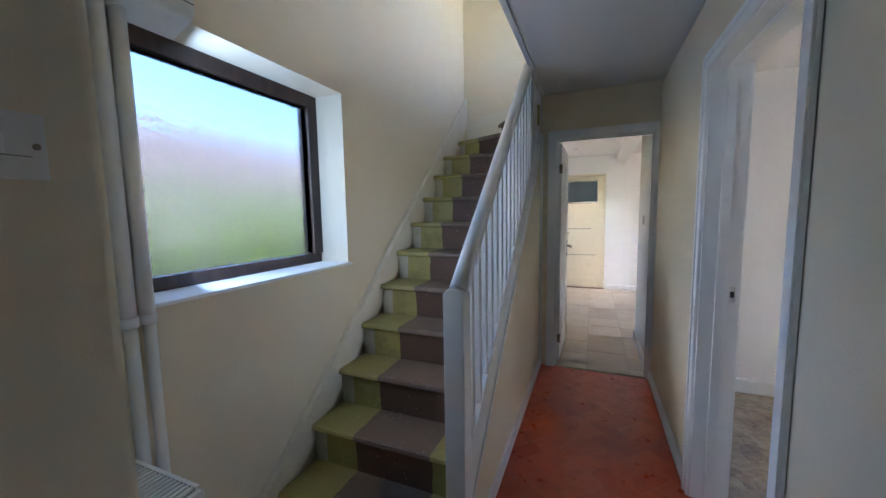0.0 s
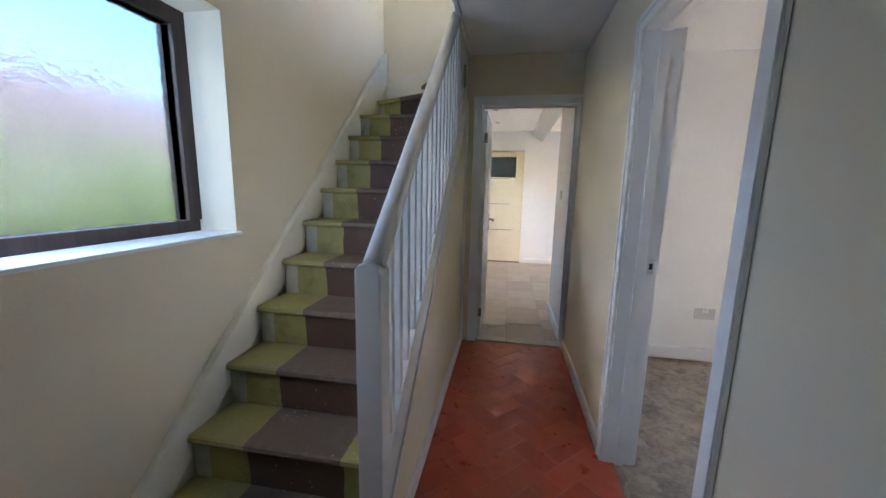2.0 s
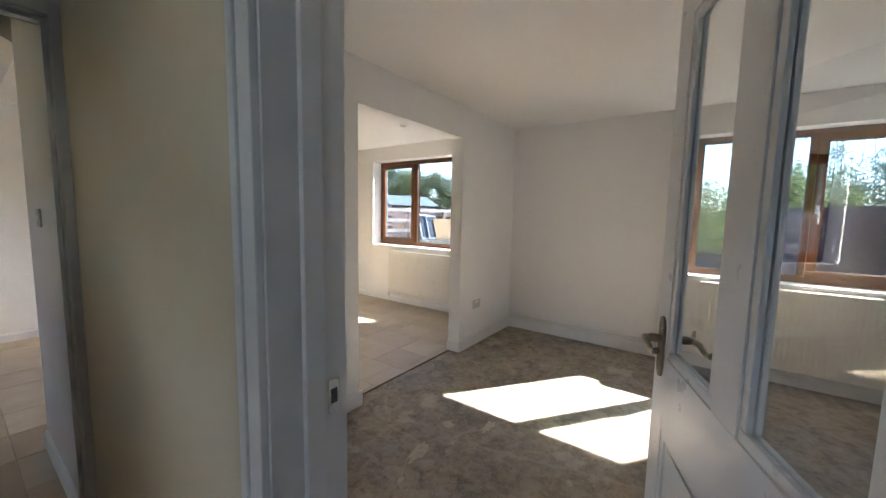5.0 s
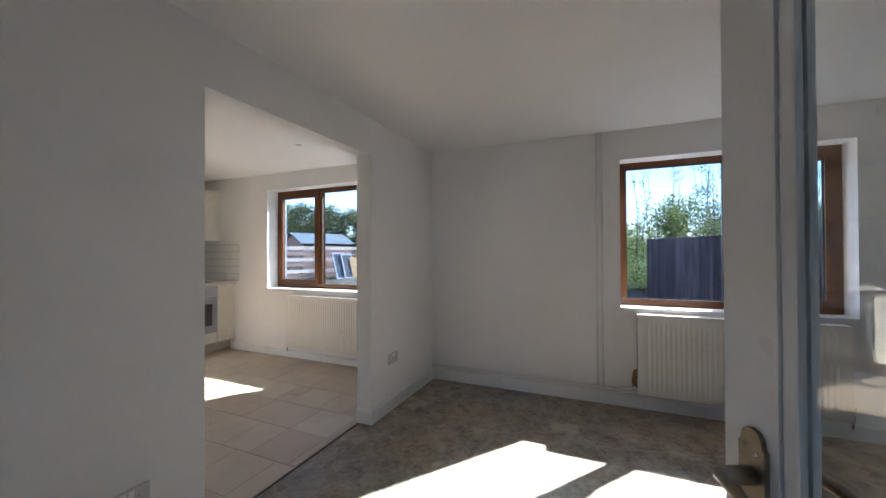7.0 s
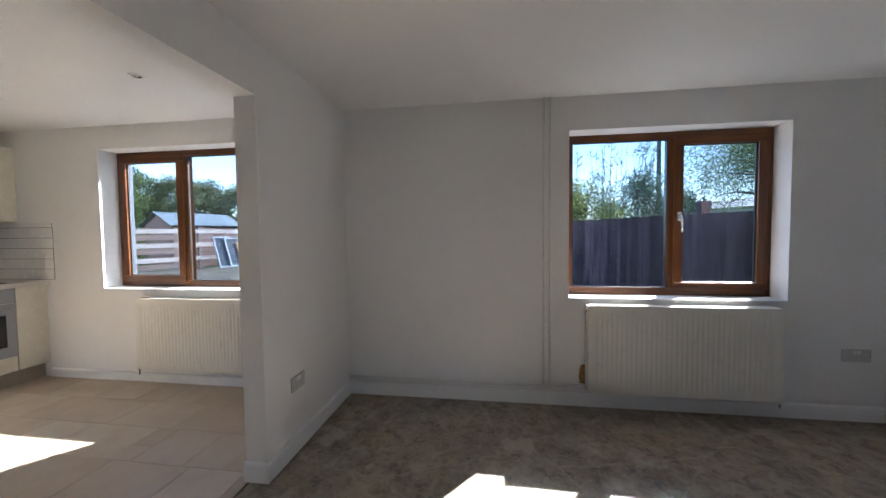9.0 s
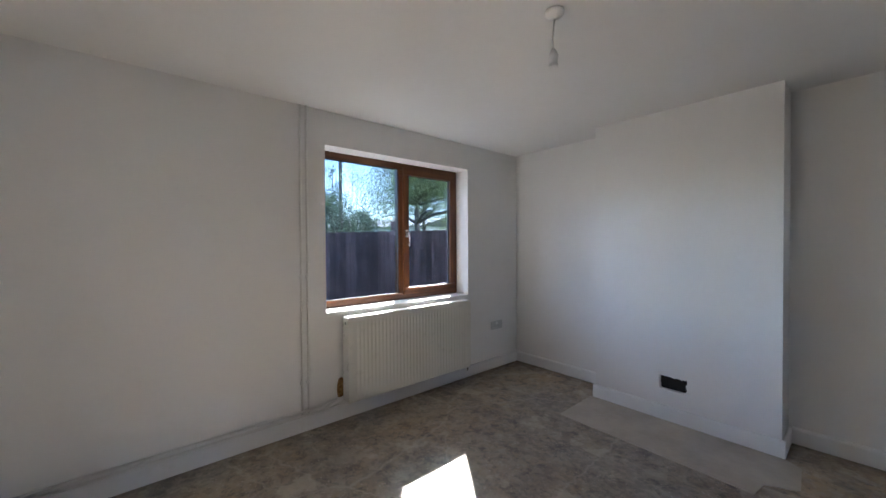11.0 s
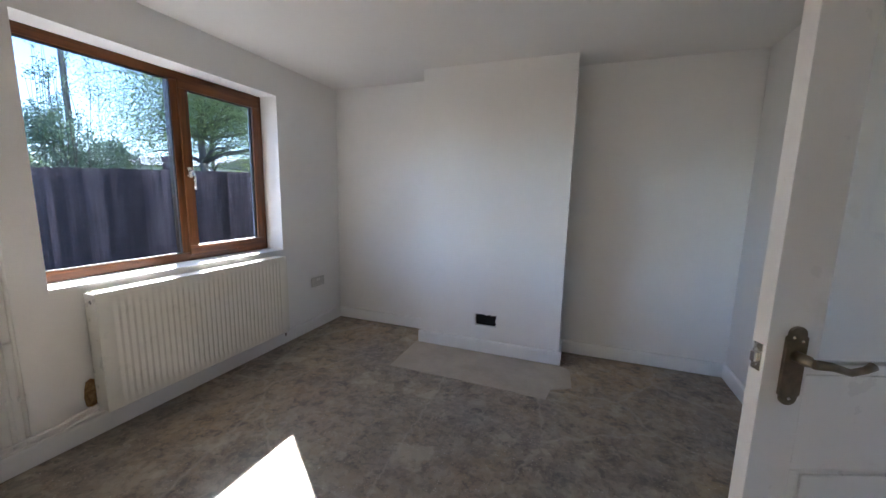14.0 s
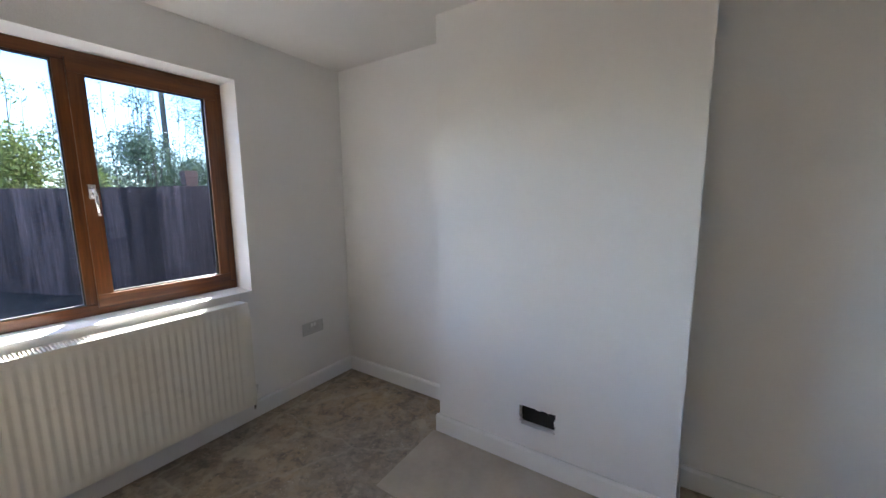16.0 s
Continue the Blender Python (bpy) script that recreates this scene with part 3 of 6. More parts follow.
def window_unit(name, label, plane, y0, y1, z0, z1, mull, sash_side, depth=0.07, handle=True, glazing=None):
    """Two-light brown casement in the east wall. plane: inner face. sash_side: -1 the light below mull in y opens, 1 the other."""
    w = thing(name, label, "window", (plane + depth / 2, (y0 + y1) / 2, z0), kind="structure")
    f, mw = 0.055, 0.055
    xa, xb = plane, plane + depth

    def bar(nm, parent, ya, yb, za, zb, x0, x1, mat, bev=0.005):
        bm = bmesh.new()
        box(bm, x0, ya, za, x1, yb, zb, bev)
        return part(nm, bm, mat, parent)

    fr = bar("window_frame", w, y0, y1, z0, z0 + f, xa, xb, UPVC_BROWN_H)
    bar("frame_head", fr, y0, y1, z1 - f, z1, xa, xb, UPVC_BROWN_H)
    bar("frame_jamb", fr, y0, y0 + f, z0 + f, z1 - f, xa + 0.001, xb, UPVC_BROWN)
    bar("frame_jamb", fr, y1 - f, y1, z0 + f, z1 - f, xa + 0.001, xb, UPVC_BROWN)
    bar("mullion", fr, mull - mw / 2, mull + mw / 2, z0 + f, z1 - f, xa + 0.002, xb, UPVC_BROWN)
    lights = [(y0 + f, mull - mw / 2, sash_side < 0), (mull + mw / 2, y1 - f, sash_side > 0)]
    for a, b, opens in lights:
        za, zb = z0 + f, z1 - f
        if opens:
            s, lap = 0.062, 0.014
            oa, ob, oz, op = a - lap, b + lap, za - lap, zb + lap
            sash = bar("sash_frame", w, oa, ob, oz, oz + s, xa - 0.016, xa - 0.0005, UPVC_BROWN_H, 0.004)
            bar("sash_head", sash, oa, ob, op - s, op, xa - 0.016, xa - 0.0005, UPVC_BROWN_H, 0.004)
            bar("sash_stile", sash, oa, oa + s, oz + s, op - s, xa - 0.0155, xa - 0.0005, UPVC_BROWN, 0.004)
            bar("sash_stile", sash, ob - s, ob, oz + s, op - s, xa - 0.0155, xa - 0.0005, UPVC_BROWN, 0.004)
            a, b, za, zb = oa + s, ob - s, oz + s, op - s
            if handle:
                hy = (ob - s / 2) if sash_side < 0 else (oa + s / 2)
                hb = bmesh.new()
                zc = (z0 + z1) / 2 - 0.02
                box(hb, xa - 0.028, hy - 0.014, zc - 0.035, xa - 0.0162, hy + 0.014, zc + 0.035, 0.004)
                hd = part("window_handle", hb, CHROME, w, "satin metal window handle")
                hb = bmesh.new()
                tube(hb, [(xa - 0.028, hy, zc + 0.012), (xa - 0.055, hy, zc + 0.010), (xa - 0.060, hy - 0.004, zc - 0.03), (xa - 0.052, hy - 0.010, zc - 0.115)], [0.009, 0.009, 0.008, 0.006], 8)
                part("lever", hb, CHROME, hd)
        gb = bmesh.new()
        gx = xa + 0.014
        for p, q, r, s2 in ((a - 0.012, b + 0.012, za - 0.012, za + 0.006), (a - 0.012, b + 0.012, zb - 0.006, zb + 0.012), (a - 0.012, a + 0.006, za + 0.006, zb - 0.006), (b - 0.006, b + 0.012, za + 0.006, zb - 0.006)):
            box(gb, gx - 0.006, p, r, gx + 0.006, q, s2)
        part("gasket", gb, GASKET, w)
        pb = bmesh.new()
        box(pb, gx + 0.008, a - 0.01, za - 0.01, gx + 0.020, b + 0.01, zb + 0.01)
        pane = part("pane", pb, glazing or GLASS, w)
        pane.visible_shadow = False
    return w


window_1 = window_unit("window_1", "brown woodgrain casement window over the radiator", 4.53, 0.20, 1.68, 0.84, 2.095, 0.890, -1)
window_2 = window_unit("window_2", "brown woodgrain kitchen window with a side casement", 4.53, 3.87, 5.825, 0.862, 2.135, 5.10, 1, handle=False, glazing=KITCHEN_GLASS)
for nm, ya, yb, z in (("window_sill_1", 0.20, 1.68, 0.825), ("window_sill_2", 3.87, 5.825, 0.848)):
    bm = bmesh.new()
    box(bm, 4.352, ya + 0.001, z, 4.529, yb - 0.001, z + 0.0145, 0.003)
    setting(nm, bm, TRIM, "white painted window board", "sill")
for nm, ya, yb, z in (("outer_sill_1", 0.20, 1.68, 0.82), ("outer_sill_2", 3.87, 5.825, 0.842)):
    bm = bmesh.new()
    box(bm, 4.605, ya + 0.001, z, 4.72, yb - 0.001, z + 0.03, 0.004)
    setting(nm, bm, UPVC_BROWN_H, "brown outer window sill", "sill")


def hall_window():
    w = thing("window_3", "dark brown framed window with obscure glass", "window", (-1.30, 1.19, 1.13), kind="structure")
    y0, y1, z0, z1, f, xa, xb = 0.83, 1.823, 1.1205, 2.052, 0.065, -1.345, -1.275
    for nm, a, b, c, d, mat in (("frame_sill", y0, y1, z0, z0 + f, UPVC_DARK), ("frame_head", y0, y1, z1 - f, z1, UPVC_DARK), ("frame_jamb", y0, y0 + f, z0 + f, z1 - f, UPVC_DARK), ("frame_jamb", y1 - f, y1, z0 + f, z1 - f, UPVC_DARK)):
        bm = bmesh.new()
        box(bm, xa, a, c, xb, b, d, 0.006)
        box(bm, xa + 0.02, a + 0.0, c, xb + 0.012, b, d, 0.004) if nm != "frame_sill" else None
        part(nm, bm, mat, w)
    bm = bmesh.new()
    box(bm, -1.318, y0 + f - 0.01, z0 + f - 0.01, -1.306, y1 - f + 0.01, z1 - f + 0.01)
    p = part("pane", bm, OBSCURE, w, "rippled obscure glass pane")
    p.visible_shadow = False
    bm = bmesh.new()
    box(bm, -1.274, y0 + 0.001, 1.1205, -1.075, y1 + 0.02, 1.1345, 0.004)
    setting("window_sill_3", bm, TRIM, "white painted window board above the stairs", "sill")


hall_window()

# ---------------------------------------------------------------- staircase
RISE, GOING, NOSE0, TREAD0 = 0.1876, 0.2165, 1.216, 0.207
STAIR_X0, STAIR_X1 = -1.052, -0.290


def staircase():
    st = thing("staircase", "white staircase with worn yellow and brown painted treads", "staircase", (-0.65, 1.2, 0))
    for n in range(10):
        y, z = NOSE0 + GOING * n, TREAD0 + RISE * n
        bm = bmesh.new()
        prof = [(0.0, -0.020), (0.004, -0.006), (0.012, 0.0), (GOING + 0.045, 0.0), (GOING + 0.045, -0.030), (0.010, -0.030), (0.003, -0.026)]
        prism(bm, prof, STAIR_X1 - STAIR_X0, Matrix(((0, 0, 1, STAIR_X0), (1, 0, 0, y), (0, 1, 0, z), (0, 0, 0, 1))))
        part("tread", bm, TREAD_PAINT, st)
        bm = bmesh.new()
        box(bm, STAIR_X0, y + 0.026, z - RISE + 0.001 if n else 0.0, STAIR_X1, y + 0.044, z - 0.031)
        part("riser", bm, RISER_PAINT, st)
    # winders round the top newel
    px, py, yn = -0.27, 3.175, 3.835
    wind = [[(px, py), (STAIR_X0, 3.555), (STAIR_X0, yn), (-0.70, yn)], [(px, py), (-0.72, yn), (px, yn)]]
    bm = bmesh.new()
    prism(bm, [(STAIR_X0, 3.40), (STAIR_X0, 3.60), (-0.62, 3.40)], 0.029, Matrix.Translation((0, 0, TREAD0 + RISE * 9 - 0.0295)))
    part("winder_tread", bm, TREAD_PAINT, st)
    bm = bmesh.new()
    box(bm, px - 0.02, 3.25, TREAD0 + RISE * 11 + 0.001, px, yn, 2.60)
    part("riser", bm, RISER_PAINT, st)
    for k, outline in enumerate(wind):
        z = TREAD0 + RISE * (10 + k)
        bm = bmesh.new()
        prism(bm, outline, 0.03, Matrix.Translation((0, 0, z - 0.03)))
        part("winder_tread", bm, TREAD_PAINT, st)
        a, b = Vector((*outline[0], 0)), Vector((*outline[1], 0))
        n = Vector((-(b - a).y, (b - a).x, 0)).normalized() * -0.03
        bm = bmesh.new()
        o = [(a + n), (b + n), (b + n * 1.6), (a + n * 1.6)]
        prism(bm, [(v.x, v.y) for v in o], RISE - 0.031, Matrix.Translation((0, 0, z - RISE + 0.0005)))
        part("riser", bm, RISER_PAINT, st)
    slope = RISE / GOING

    def string(nm, xa, xb, ya, yb, up, down, parent=st, mat=STAIR_WHITE):
        bm = bmesh.new()
        za, zb = TREAD0 + slope * (ya - NOSE0), TREAD0 + slope * (yb - NOSE0)
        o = [(ya, max(za - down, 0.001)), (yb, zb - down), (yb, zb + up), (ya, za + up)]
        prism(bm, o, xb - xa, Matrix(((0, 0, 1, xa), (1, 0, 0, 0), (0, 1, 0, 0), (0, 0, 0, 1))), 0.004)
        return part(nm, bm, mat, parent)

    string("wall_string", -1.089, -1.054, 1.10, 3.50, 0.075, 0.20, mat=STRING_PAINT)
    string("wall_string", -1.089, -1.056, 3.50, 3.858, 0.08, 0.20, mat=STRING_PAINT)
    bm = bmesh.new()
    prism(bm, [(-1.054, 1.95), (-0.27, 2.28), (-0.27, 2.52), (-0.72, 2.40), (-1.054, 2.30)], 0.02, Matrix(((1, 0, 0, 0), (0, 0, -1, 3.858), (0, 1, 0, 0), (0, 0, 0, 1))))
    part("end_string", bm, STRING_PAINT, st)
    string("outer_string", -0.288, -0.246, 1.372, 3.40, 0.085, 0.17)
    string("string_capping", -0.294, -0.232, 1.372, 3.40, 0.110, -0.086)
    string("string_moulding", -0.2455, -0.236, 1.372, 3.40, -0.145, 0.172)
    # closed panel under the string
    bm = bmesh.new()
    z0, z1 = TREAD0 + slope * (1.372 - NOSE0) - 0.15, TREAD0 + slope * (3.458 - NOSE0) - 0.15
    prism(bm, [(1.372, 0.001), (3.458, 0.001), (3.458, z1), (1.372, z0)], 0.018, Matrix(((0, 0, 1, -0.264), (1, 0, 0, 0), (0, 1, 0, 0), (0, 0, 0, 1))))
    part("spandrel_panel", bm, CREAM_WALL, st, "cream painted panel under the stairs")
    bm = bmesh.new()
    box(bm, -0.2455, 1.372, 0.001, -0.230, 3.458, 0.085, 0.003)
    part("skirting_strip", bm, TRIM, st)
    bm = bmesh.new()
    box(bm, -0.2455, 3.405, 0.086, -0.232, 3.458, 2.05, 0.003)
    part("end_post", bm, TRIM, st)
    # boarding that closes the top of the balustrade to the ceiling
    bm = bmesh.new()
    yb = 2.83
    z0, z1 = TREAD0 + slope * (yb - NOSE0) + 0.111, TREAD0 + slope * (3.40 - NOSE0) + 0.111
    prism(bm, [(yb, z0), (3.40, min(z1, HALL_CEIL - 0.004)), (3.458, min(z1, HALL_CEIL - 0.004)), (3.458, HALL_CEIL - 0.003), (yb, HALL_CEIL - 0.003)], 0.016, Matrix(((0, 0, 1, -0.264), (1, 0, 0, 0), (0, 1, 0, 0), (0, 0, 0, 1))))
    part("top_boarding", bm, STAIR_WHITE, st)
    # newel with a softened top
    bm = bmesh.new()
    prism(bm, [(-0.038, 0), (0.038, 0), (0.038, 1.112), (0.028, 1.130), (0.0, 1.142), (-0.026, 1.136), (-0.038, 1.122)], 0.078, Matrix(((1, 0, 0, -0.256), (0, 0, 1, 1.290), (0, 1, 0, 0.001), (0, 0, 0, 1))), 0.006)
    part("newel_post", bm, STAIR_WHITE, st, "white square newel post")

    def rail_z(y):
        return 1.118 + 0.862 * (y - 1.319)

    bm = bmesh.new()
    tube(bm, [(-0.252, y, rail_z(y)) for y in (1.330, 1.6, 2.0, 2.4, 2.80)], 0.033, 16)
    part("handrail", bm, STAIR_WHITE, st, "thick round white handrail")
    bm = bmesh.new()
    prism(bm, [(1.37, rail_z(1.37) - 0.052), (2.80, rail_z(2.80) - 0.052), (2.80, rail_z(2.80) - 0.028), (1.37, rail_z(1.37) - 0.028)], 0.034, Matrix(((0, 0, 1, -0.269), (1, 0, 0, 0), (0, 1, 0, 0), (0, 0, 0, 1))))
    part("rail_fillet", bm, STAIR_WHITE, st)
    y = 1.455
    while y < 2.95:
        zb = TREAD0 + slope * (y - NOSE0) + 0.111
        zt = min(rail_z(y) - 0.045, HALL_CEIL - 0.002)
        if zt - zb > 0.1:
            bm = bmesh.new()
            box(bm, -0.272, y - 0.0175, zb, -0.236, y + 0.0175, zt, 0.003)
            part("baluster", bm, STAIR_WHITE, st)
        y += 0.098
    return st


staircase()

# ---------------------------------------------------------------- doors


def lever_handle(parent, at, face, toward, z, mat, plate=True, length=0.115):
    """Scroll lever on a shaped back plate. at(u, w): a point u along the leaf from its hinge, w out from its middle plane."""
    bm = bmesh.new()
    u, w = at
    s = face
    arc = [math.pi * k / 8 for k in range(9)]
    outline = [(0.0225, -0.064), (0.0225, 0.064), (0.018, 0.068)] + [(0.018 * math.cos(a), 0.072 + 0.016 * math.sin(a)) for a in arc]
    outline += [(-0.018, 0.068), (-0.0225, 0.064), (-0.0225, -0.064), (-0.018, -0.068)] + [(-0.018 * math.cos(a), -0.072 - 0.016 * math.sin(a)) for a in arc] + [(0.018, -0.068)]
    outline = [(a, b - 0.012) for a, b in outline]
    m = Matrix(((1, 0, 0, u), (0, 0, s, w), (0, 1, 0, z), (0, 0, 0, 1)))
    if plate:
        prism(bm, outline, 0.007, m, 0.0015)
    lathe(bm, [(0.012, 0.0), (0.012, 0.030), (0.009, 0.034), (0.009, 0.045)], (0, 0, 0), 14)
    sub = [v for v in bm.verts if abs(v.co.x) < 0.02 and abs(v.co.y) < 0.02 and v.co.z < 0.1]
    for v in sub:
        x, y, h = v.co
        v.co = m @ Vector((x, y + 0.012, h + 0.004))
    h = part("door_handle", bm, mat, parent, "aged metal lever handle on a back plate", True)
    bm = bmesh.new()
    d = toward
    pts = [(u, w + s * 0.046, z + 0.012), (u + d * 0.03, w + s * 0.050, z + 0.010), (u + d * 0.07, w + s * 0.050, z - 0.002), (u + d * 0.10, w + s * 0.049, z + 0.004), (u + d * length, w + s * 0.048, z + 0.012)]
    tube(bm, pts, [0.010, 0.009, 0.0075, 0.0075, 0.009], 10)
    part("lever", bm, mat, h, "", True)
    for off, dz in ((0.0, -0.084), (0.010, 0.052), (-0.010, 0.044)):
        bm = bmesh.new()
        lathe(bm, [(0.0036, 0.0), (0.0036, 0.0012), (0.0022, 0.0018)], (0, 0, 0), 10)
        bm.transform(m @ Matrix.Translation((off, dz, 0.0068)))
        part("screw", bm, CHROME, h, "", True)


def panel_frame(bm, u0, u1, z0, z1, w, s, deep=0.012, lip=0.022):
    """A raised moulding ring round a panel field, on the face w (s = 1 or -1 outward)."""
    for a, b, c, d in ((u0, u1, z0, z0 + lip), (u0, u1, z1 - lip, z1), (u0, u0 + lip, z0 + lip, z1 - lip), (u1 - lip, u1, z0 + lip, z1 - lip)):
        ya, yb = sorted((w, w + s * deep))
        box(bm, a + 0.0003, ya, c + 0.0003, b - 0.0003, yb, d - 0.0003, 0.004)


def leaf(name, label, hinge, direction, width, height, glazed, handle_z, thick=0.036, side=1, mat=None, handle_mat=None, lever_way=-1):
    """A panelled door leaf standing open. Local u runs from hinge to latch, y is the thickness."""
    mat, handle_mat = mat or DOOR_WHITE, handle_mat or BRONZE
    d = thing(name, label, "door", (*hinge, 0.006), direction, kind="structure")
    t = thick / 2
    st, rail_t, rail_m, rail_b = 0.094, 0.11, 0.205, 0.2
    mid = 0.857
    cx = width / 2
    cells = []
    bars = [("stile", 0, st, 0, height), ("stile", width - st, width, 0, height), ("rail", st, width - st, 0, rail_b), ("rail", st, width - st, mid - rail_m / 2, mid + rail_m / 2), ("rail", st, width - st, height - rail_t, height),
            ("muntin", cx - 0.05, cx + 0.05, rail_b, mid - rail_m / 2), ("muntin", cx - 0.05, cx + 0.05, mid + rail_m / 2, height - rail_t)]
    for nm, a, b, c, e in bars:
        bm = bmesh.new()
        box(bm, a + 0.0002, -t, c + 0.0002, b - 0.0002, t, e - 0.0002, 0.0012)
        part(nm, bm, mat, d, "", True)
    for a, b in ((st, cx - 0.05), (cx + 0.05, width - st)):
        for c, e, glass_here in ((rail_b, mid - rail_m / 2, False), (mid + rail_m / 2, height - rail_t, glazed)):
            if glass_here:
                bm = bmesh.new()
                box(bm, a - 0.004, -0.003, c - 0.004, b + 0.004, 0.003, e + 0.004)
                g = part("pane", bm, DOOR_GLASS, d, "clear glass pane", True)
                g.visible_shadow = False
                bm = bmesh.new()
                for s in (1, -1):
                    panel_frame(bm, a, b, c, e, s * 0.0035, s, 0.011, 0.024)
                part("glazing_bead", bm, mat, d, "", True)
            else:
                bm = bmesh.new()
                box(bm, a - 0.002, -0.008, c - 0.002, b + 0.002, 0.008, e + 0.002)
                for s in (1, -1):
                    panel_frame(bm, a, b, c, e, s * 0.0075, s, 0.008, 0.022)
                    ya, yb = sorted((s * 0.0075, s * 0.0135))
                    box(bm, a + 0.035, ya, c + 0.035, b - 0.035, yb, e - 0.035, 0.005)
                part("panel", bm, mat, d, "", True)
    for s in (1, -1):
        lever_handle(d, (width - 0.058, s * t), s, lever_way, handle_z, handle_mat)
    bm = bmesh.new()
    box(bm, width - 0.0002, -0.011, handle_z - 0.03, width + 0.0018, 0.011, handle_z + 0.03)
    lp = part("latch_plate", bm, CHROME, d, "worn steel latch plate", True)
    bm = bmesh.new()
    box(bm, width + 0.0018, -0.006, handle_z - 0.011, width + 0.012, 0.006, handle_z + 0.011, 0.002)
    part("latch", bm, CHROME, lp, "", True)
    for z in (0.22, height - 0.22):
        bm = bmesh.new()
        tube(bm, [(-0.003, side * (t + 0.003), z - 0.04), (-0.003, side * (t + 0.003), z + 0.04)], 0.006, 8)
        box(bm, -0.0018, -t + 0.004, z - 0.04, -0.0003, t, z + 0.04)
        part("hinge", bm, BRONZE, d, "dark metal butt hinge", True)
    return d


leaf("door_1", "white half-glazed panel door standing open", (0.815, 1.360), 20.3, 0.848, 1.985, True, 0.994)
leaf("door_2", "white panelled kitchen door standing open", (-0.104, 3.575), 89.0, 0.715, 1.985, False, 1.01, side=-1)


def back_door():
    """Old cream boarded door with a small dark light at the top."""
    d = thing("door_3", "old cream painted back door with a small glazed light", "door", (-0.01, 7.06, 0.01), kind="structure")
    x0, x1, ya, yb = -0.365, 0.345, 7.115, 7.155
    z1 = 1.99

    def bar(nm, a, b, c, e, p=0.0, mat=CREAM_DOOR, bev=0.004, parent=d):
        bm = bmesh.new()
        box(bm, a, ya - p, c, b, yb, e, bev)
        return part(nm, bm, mat, parent)

    for a, b in ((x0, x0 + 0.105), (x1 - 0.105, x1)):
        bar("stile", a, b, 0.01, z1)
    for c, e in ((0.01, 0.20), (0.53, 0.61), (1.00, 1.08), (1.45, 1.55), (1.91, z1)):
        bar("rail", x0 + 0.106, x1 - 0.106, c, e)
    for c, e in ((0.20, 0.53), (0.61, 1.00), (1.08, 1.45)):
        bm = bmesh.new()
        box(bm, x0 + 0.1, ya + 0.014, c - 0.01, x1 - 0.1, yb - 0.014, e + 0.01)
        part("panel", bm, CREAM_DOOR, d)
        bm = bmesh.new()
        box(bm, x0 + 0.106, ya - 0.006, e + 0.004, x1 - 0.106, ya + 0.0, e + 0.016, 0.002)
        part("ledge_moulding", bm, CREAM_DOOR, d)
    for z, a, b in ((1.075, x0 + 0.12, x1 - 0.20), (1.530, x0 + 0.14, x1 - 0.19), (0.605, x0 + 0.11, x1 - 0.11)):
        bm = bmesh.new()
        box(bm, a, ya - 0.0012, z - 0.0035, b, ya + 0.0008, z + 0.0035)
        part("shrinkage_gap", bm, BLACK, d, "dark open joint between boards")
    bm = bmesh.new()
    box(bm, x0 + 0.02, ya - 0.014, 1.155, x0 + 0.075, ya - 0.0005, 1.215, 0.004)
    part("rim_lock", bm, BRONZE, d, "small metal rim lock")
    bm = bmesh.new()
    box(bm, x0 + 0.1, ya + 0.016, 1.54, x1 - 0.1, ya + 0.022, 1.92)
    part("pane", bm, REEDED_DARK, d, "dark obscure glass light")
    # Added backing; its grey-blue stands in for the light showing in the glass.
    bm = bmesh.new()
    box(bm, x0 + 0.1, yb - 0.004, 1.45, x1 - 0.1, yb + 0.01, 1.93)
    part("blind_board", bm, plain("grey_blue_backing", (0.30, 0.36, 0.40), 0.8), d)
    bm = bmesh.new()
    box(bm, x0 + 0.03, ya - 0.012, 0.88, x0 + 0.07, ya - 0.0005, 1.06, 0.004)
    h = part("door_handle", bm, BLACK, d, "black iron handle plate")
    bm = bmesh.new()
    tube(bm, [(x0 + 0.05, ya - 0.01, 1.0), (x0 + 0.05, ya - 0.05, 1.0), (x0 + 0.09, ya - 0.055, 1.0), (x0 + 0.155, ya - 0.05, 0.995)], [0.009, 0.009, 0.008, 0.007], 8)
    part("lever", bm, BLACK, h)
    bm = bmesh.new()
    box(bm, -0.398, 7.05, 0.0045, 0.378, 7.16, 0.022, 0.003)
    setting("threshold_1", bm, wood_grain("worn_threshold_wood", (0.22, 0.13, 0.07), (0.10, 0.06, 0.03), "X", 0.6), "worn wooden door threshold", "threshold")
    fr = thing("door_frame_3", "cream painted frame of the back door", "door frame", (-0.01, 7.09, 0), kind="structure")
    for nm, b in (("jamb", (-0.3985, 7.085, 0.023, -0.368, 7.18, 2.0)), ("jamb", (0.348, 7.085, 0.023, 0.3785, 7.18, 2.0)), ("head", (-0.3985, 7.085, 2.0, 0.3785, 7.18, 2.028))):
        bm = bmesh.new()
        box(bm, *b, 0.003)
        part(nm, bm, CREAM_DOOR, fr)
    slab("wall_back_porch", WHITE_WALL, "plain wall behind the back door", "wall", (-0.5, 7.42, -0.3, 0.5, 7.52, 2.56))


back_door()

# ---------------------------------------------------------------- heating


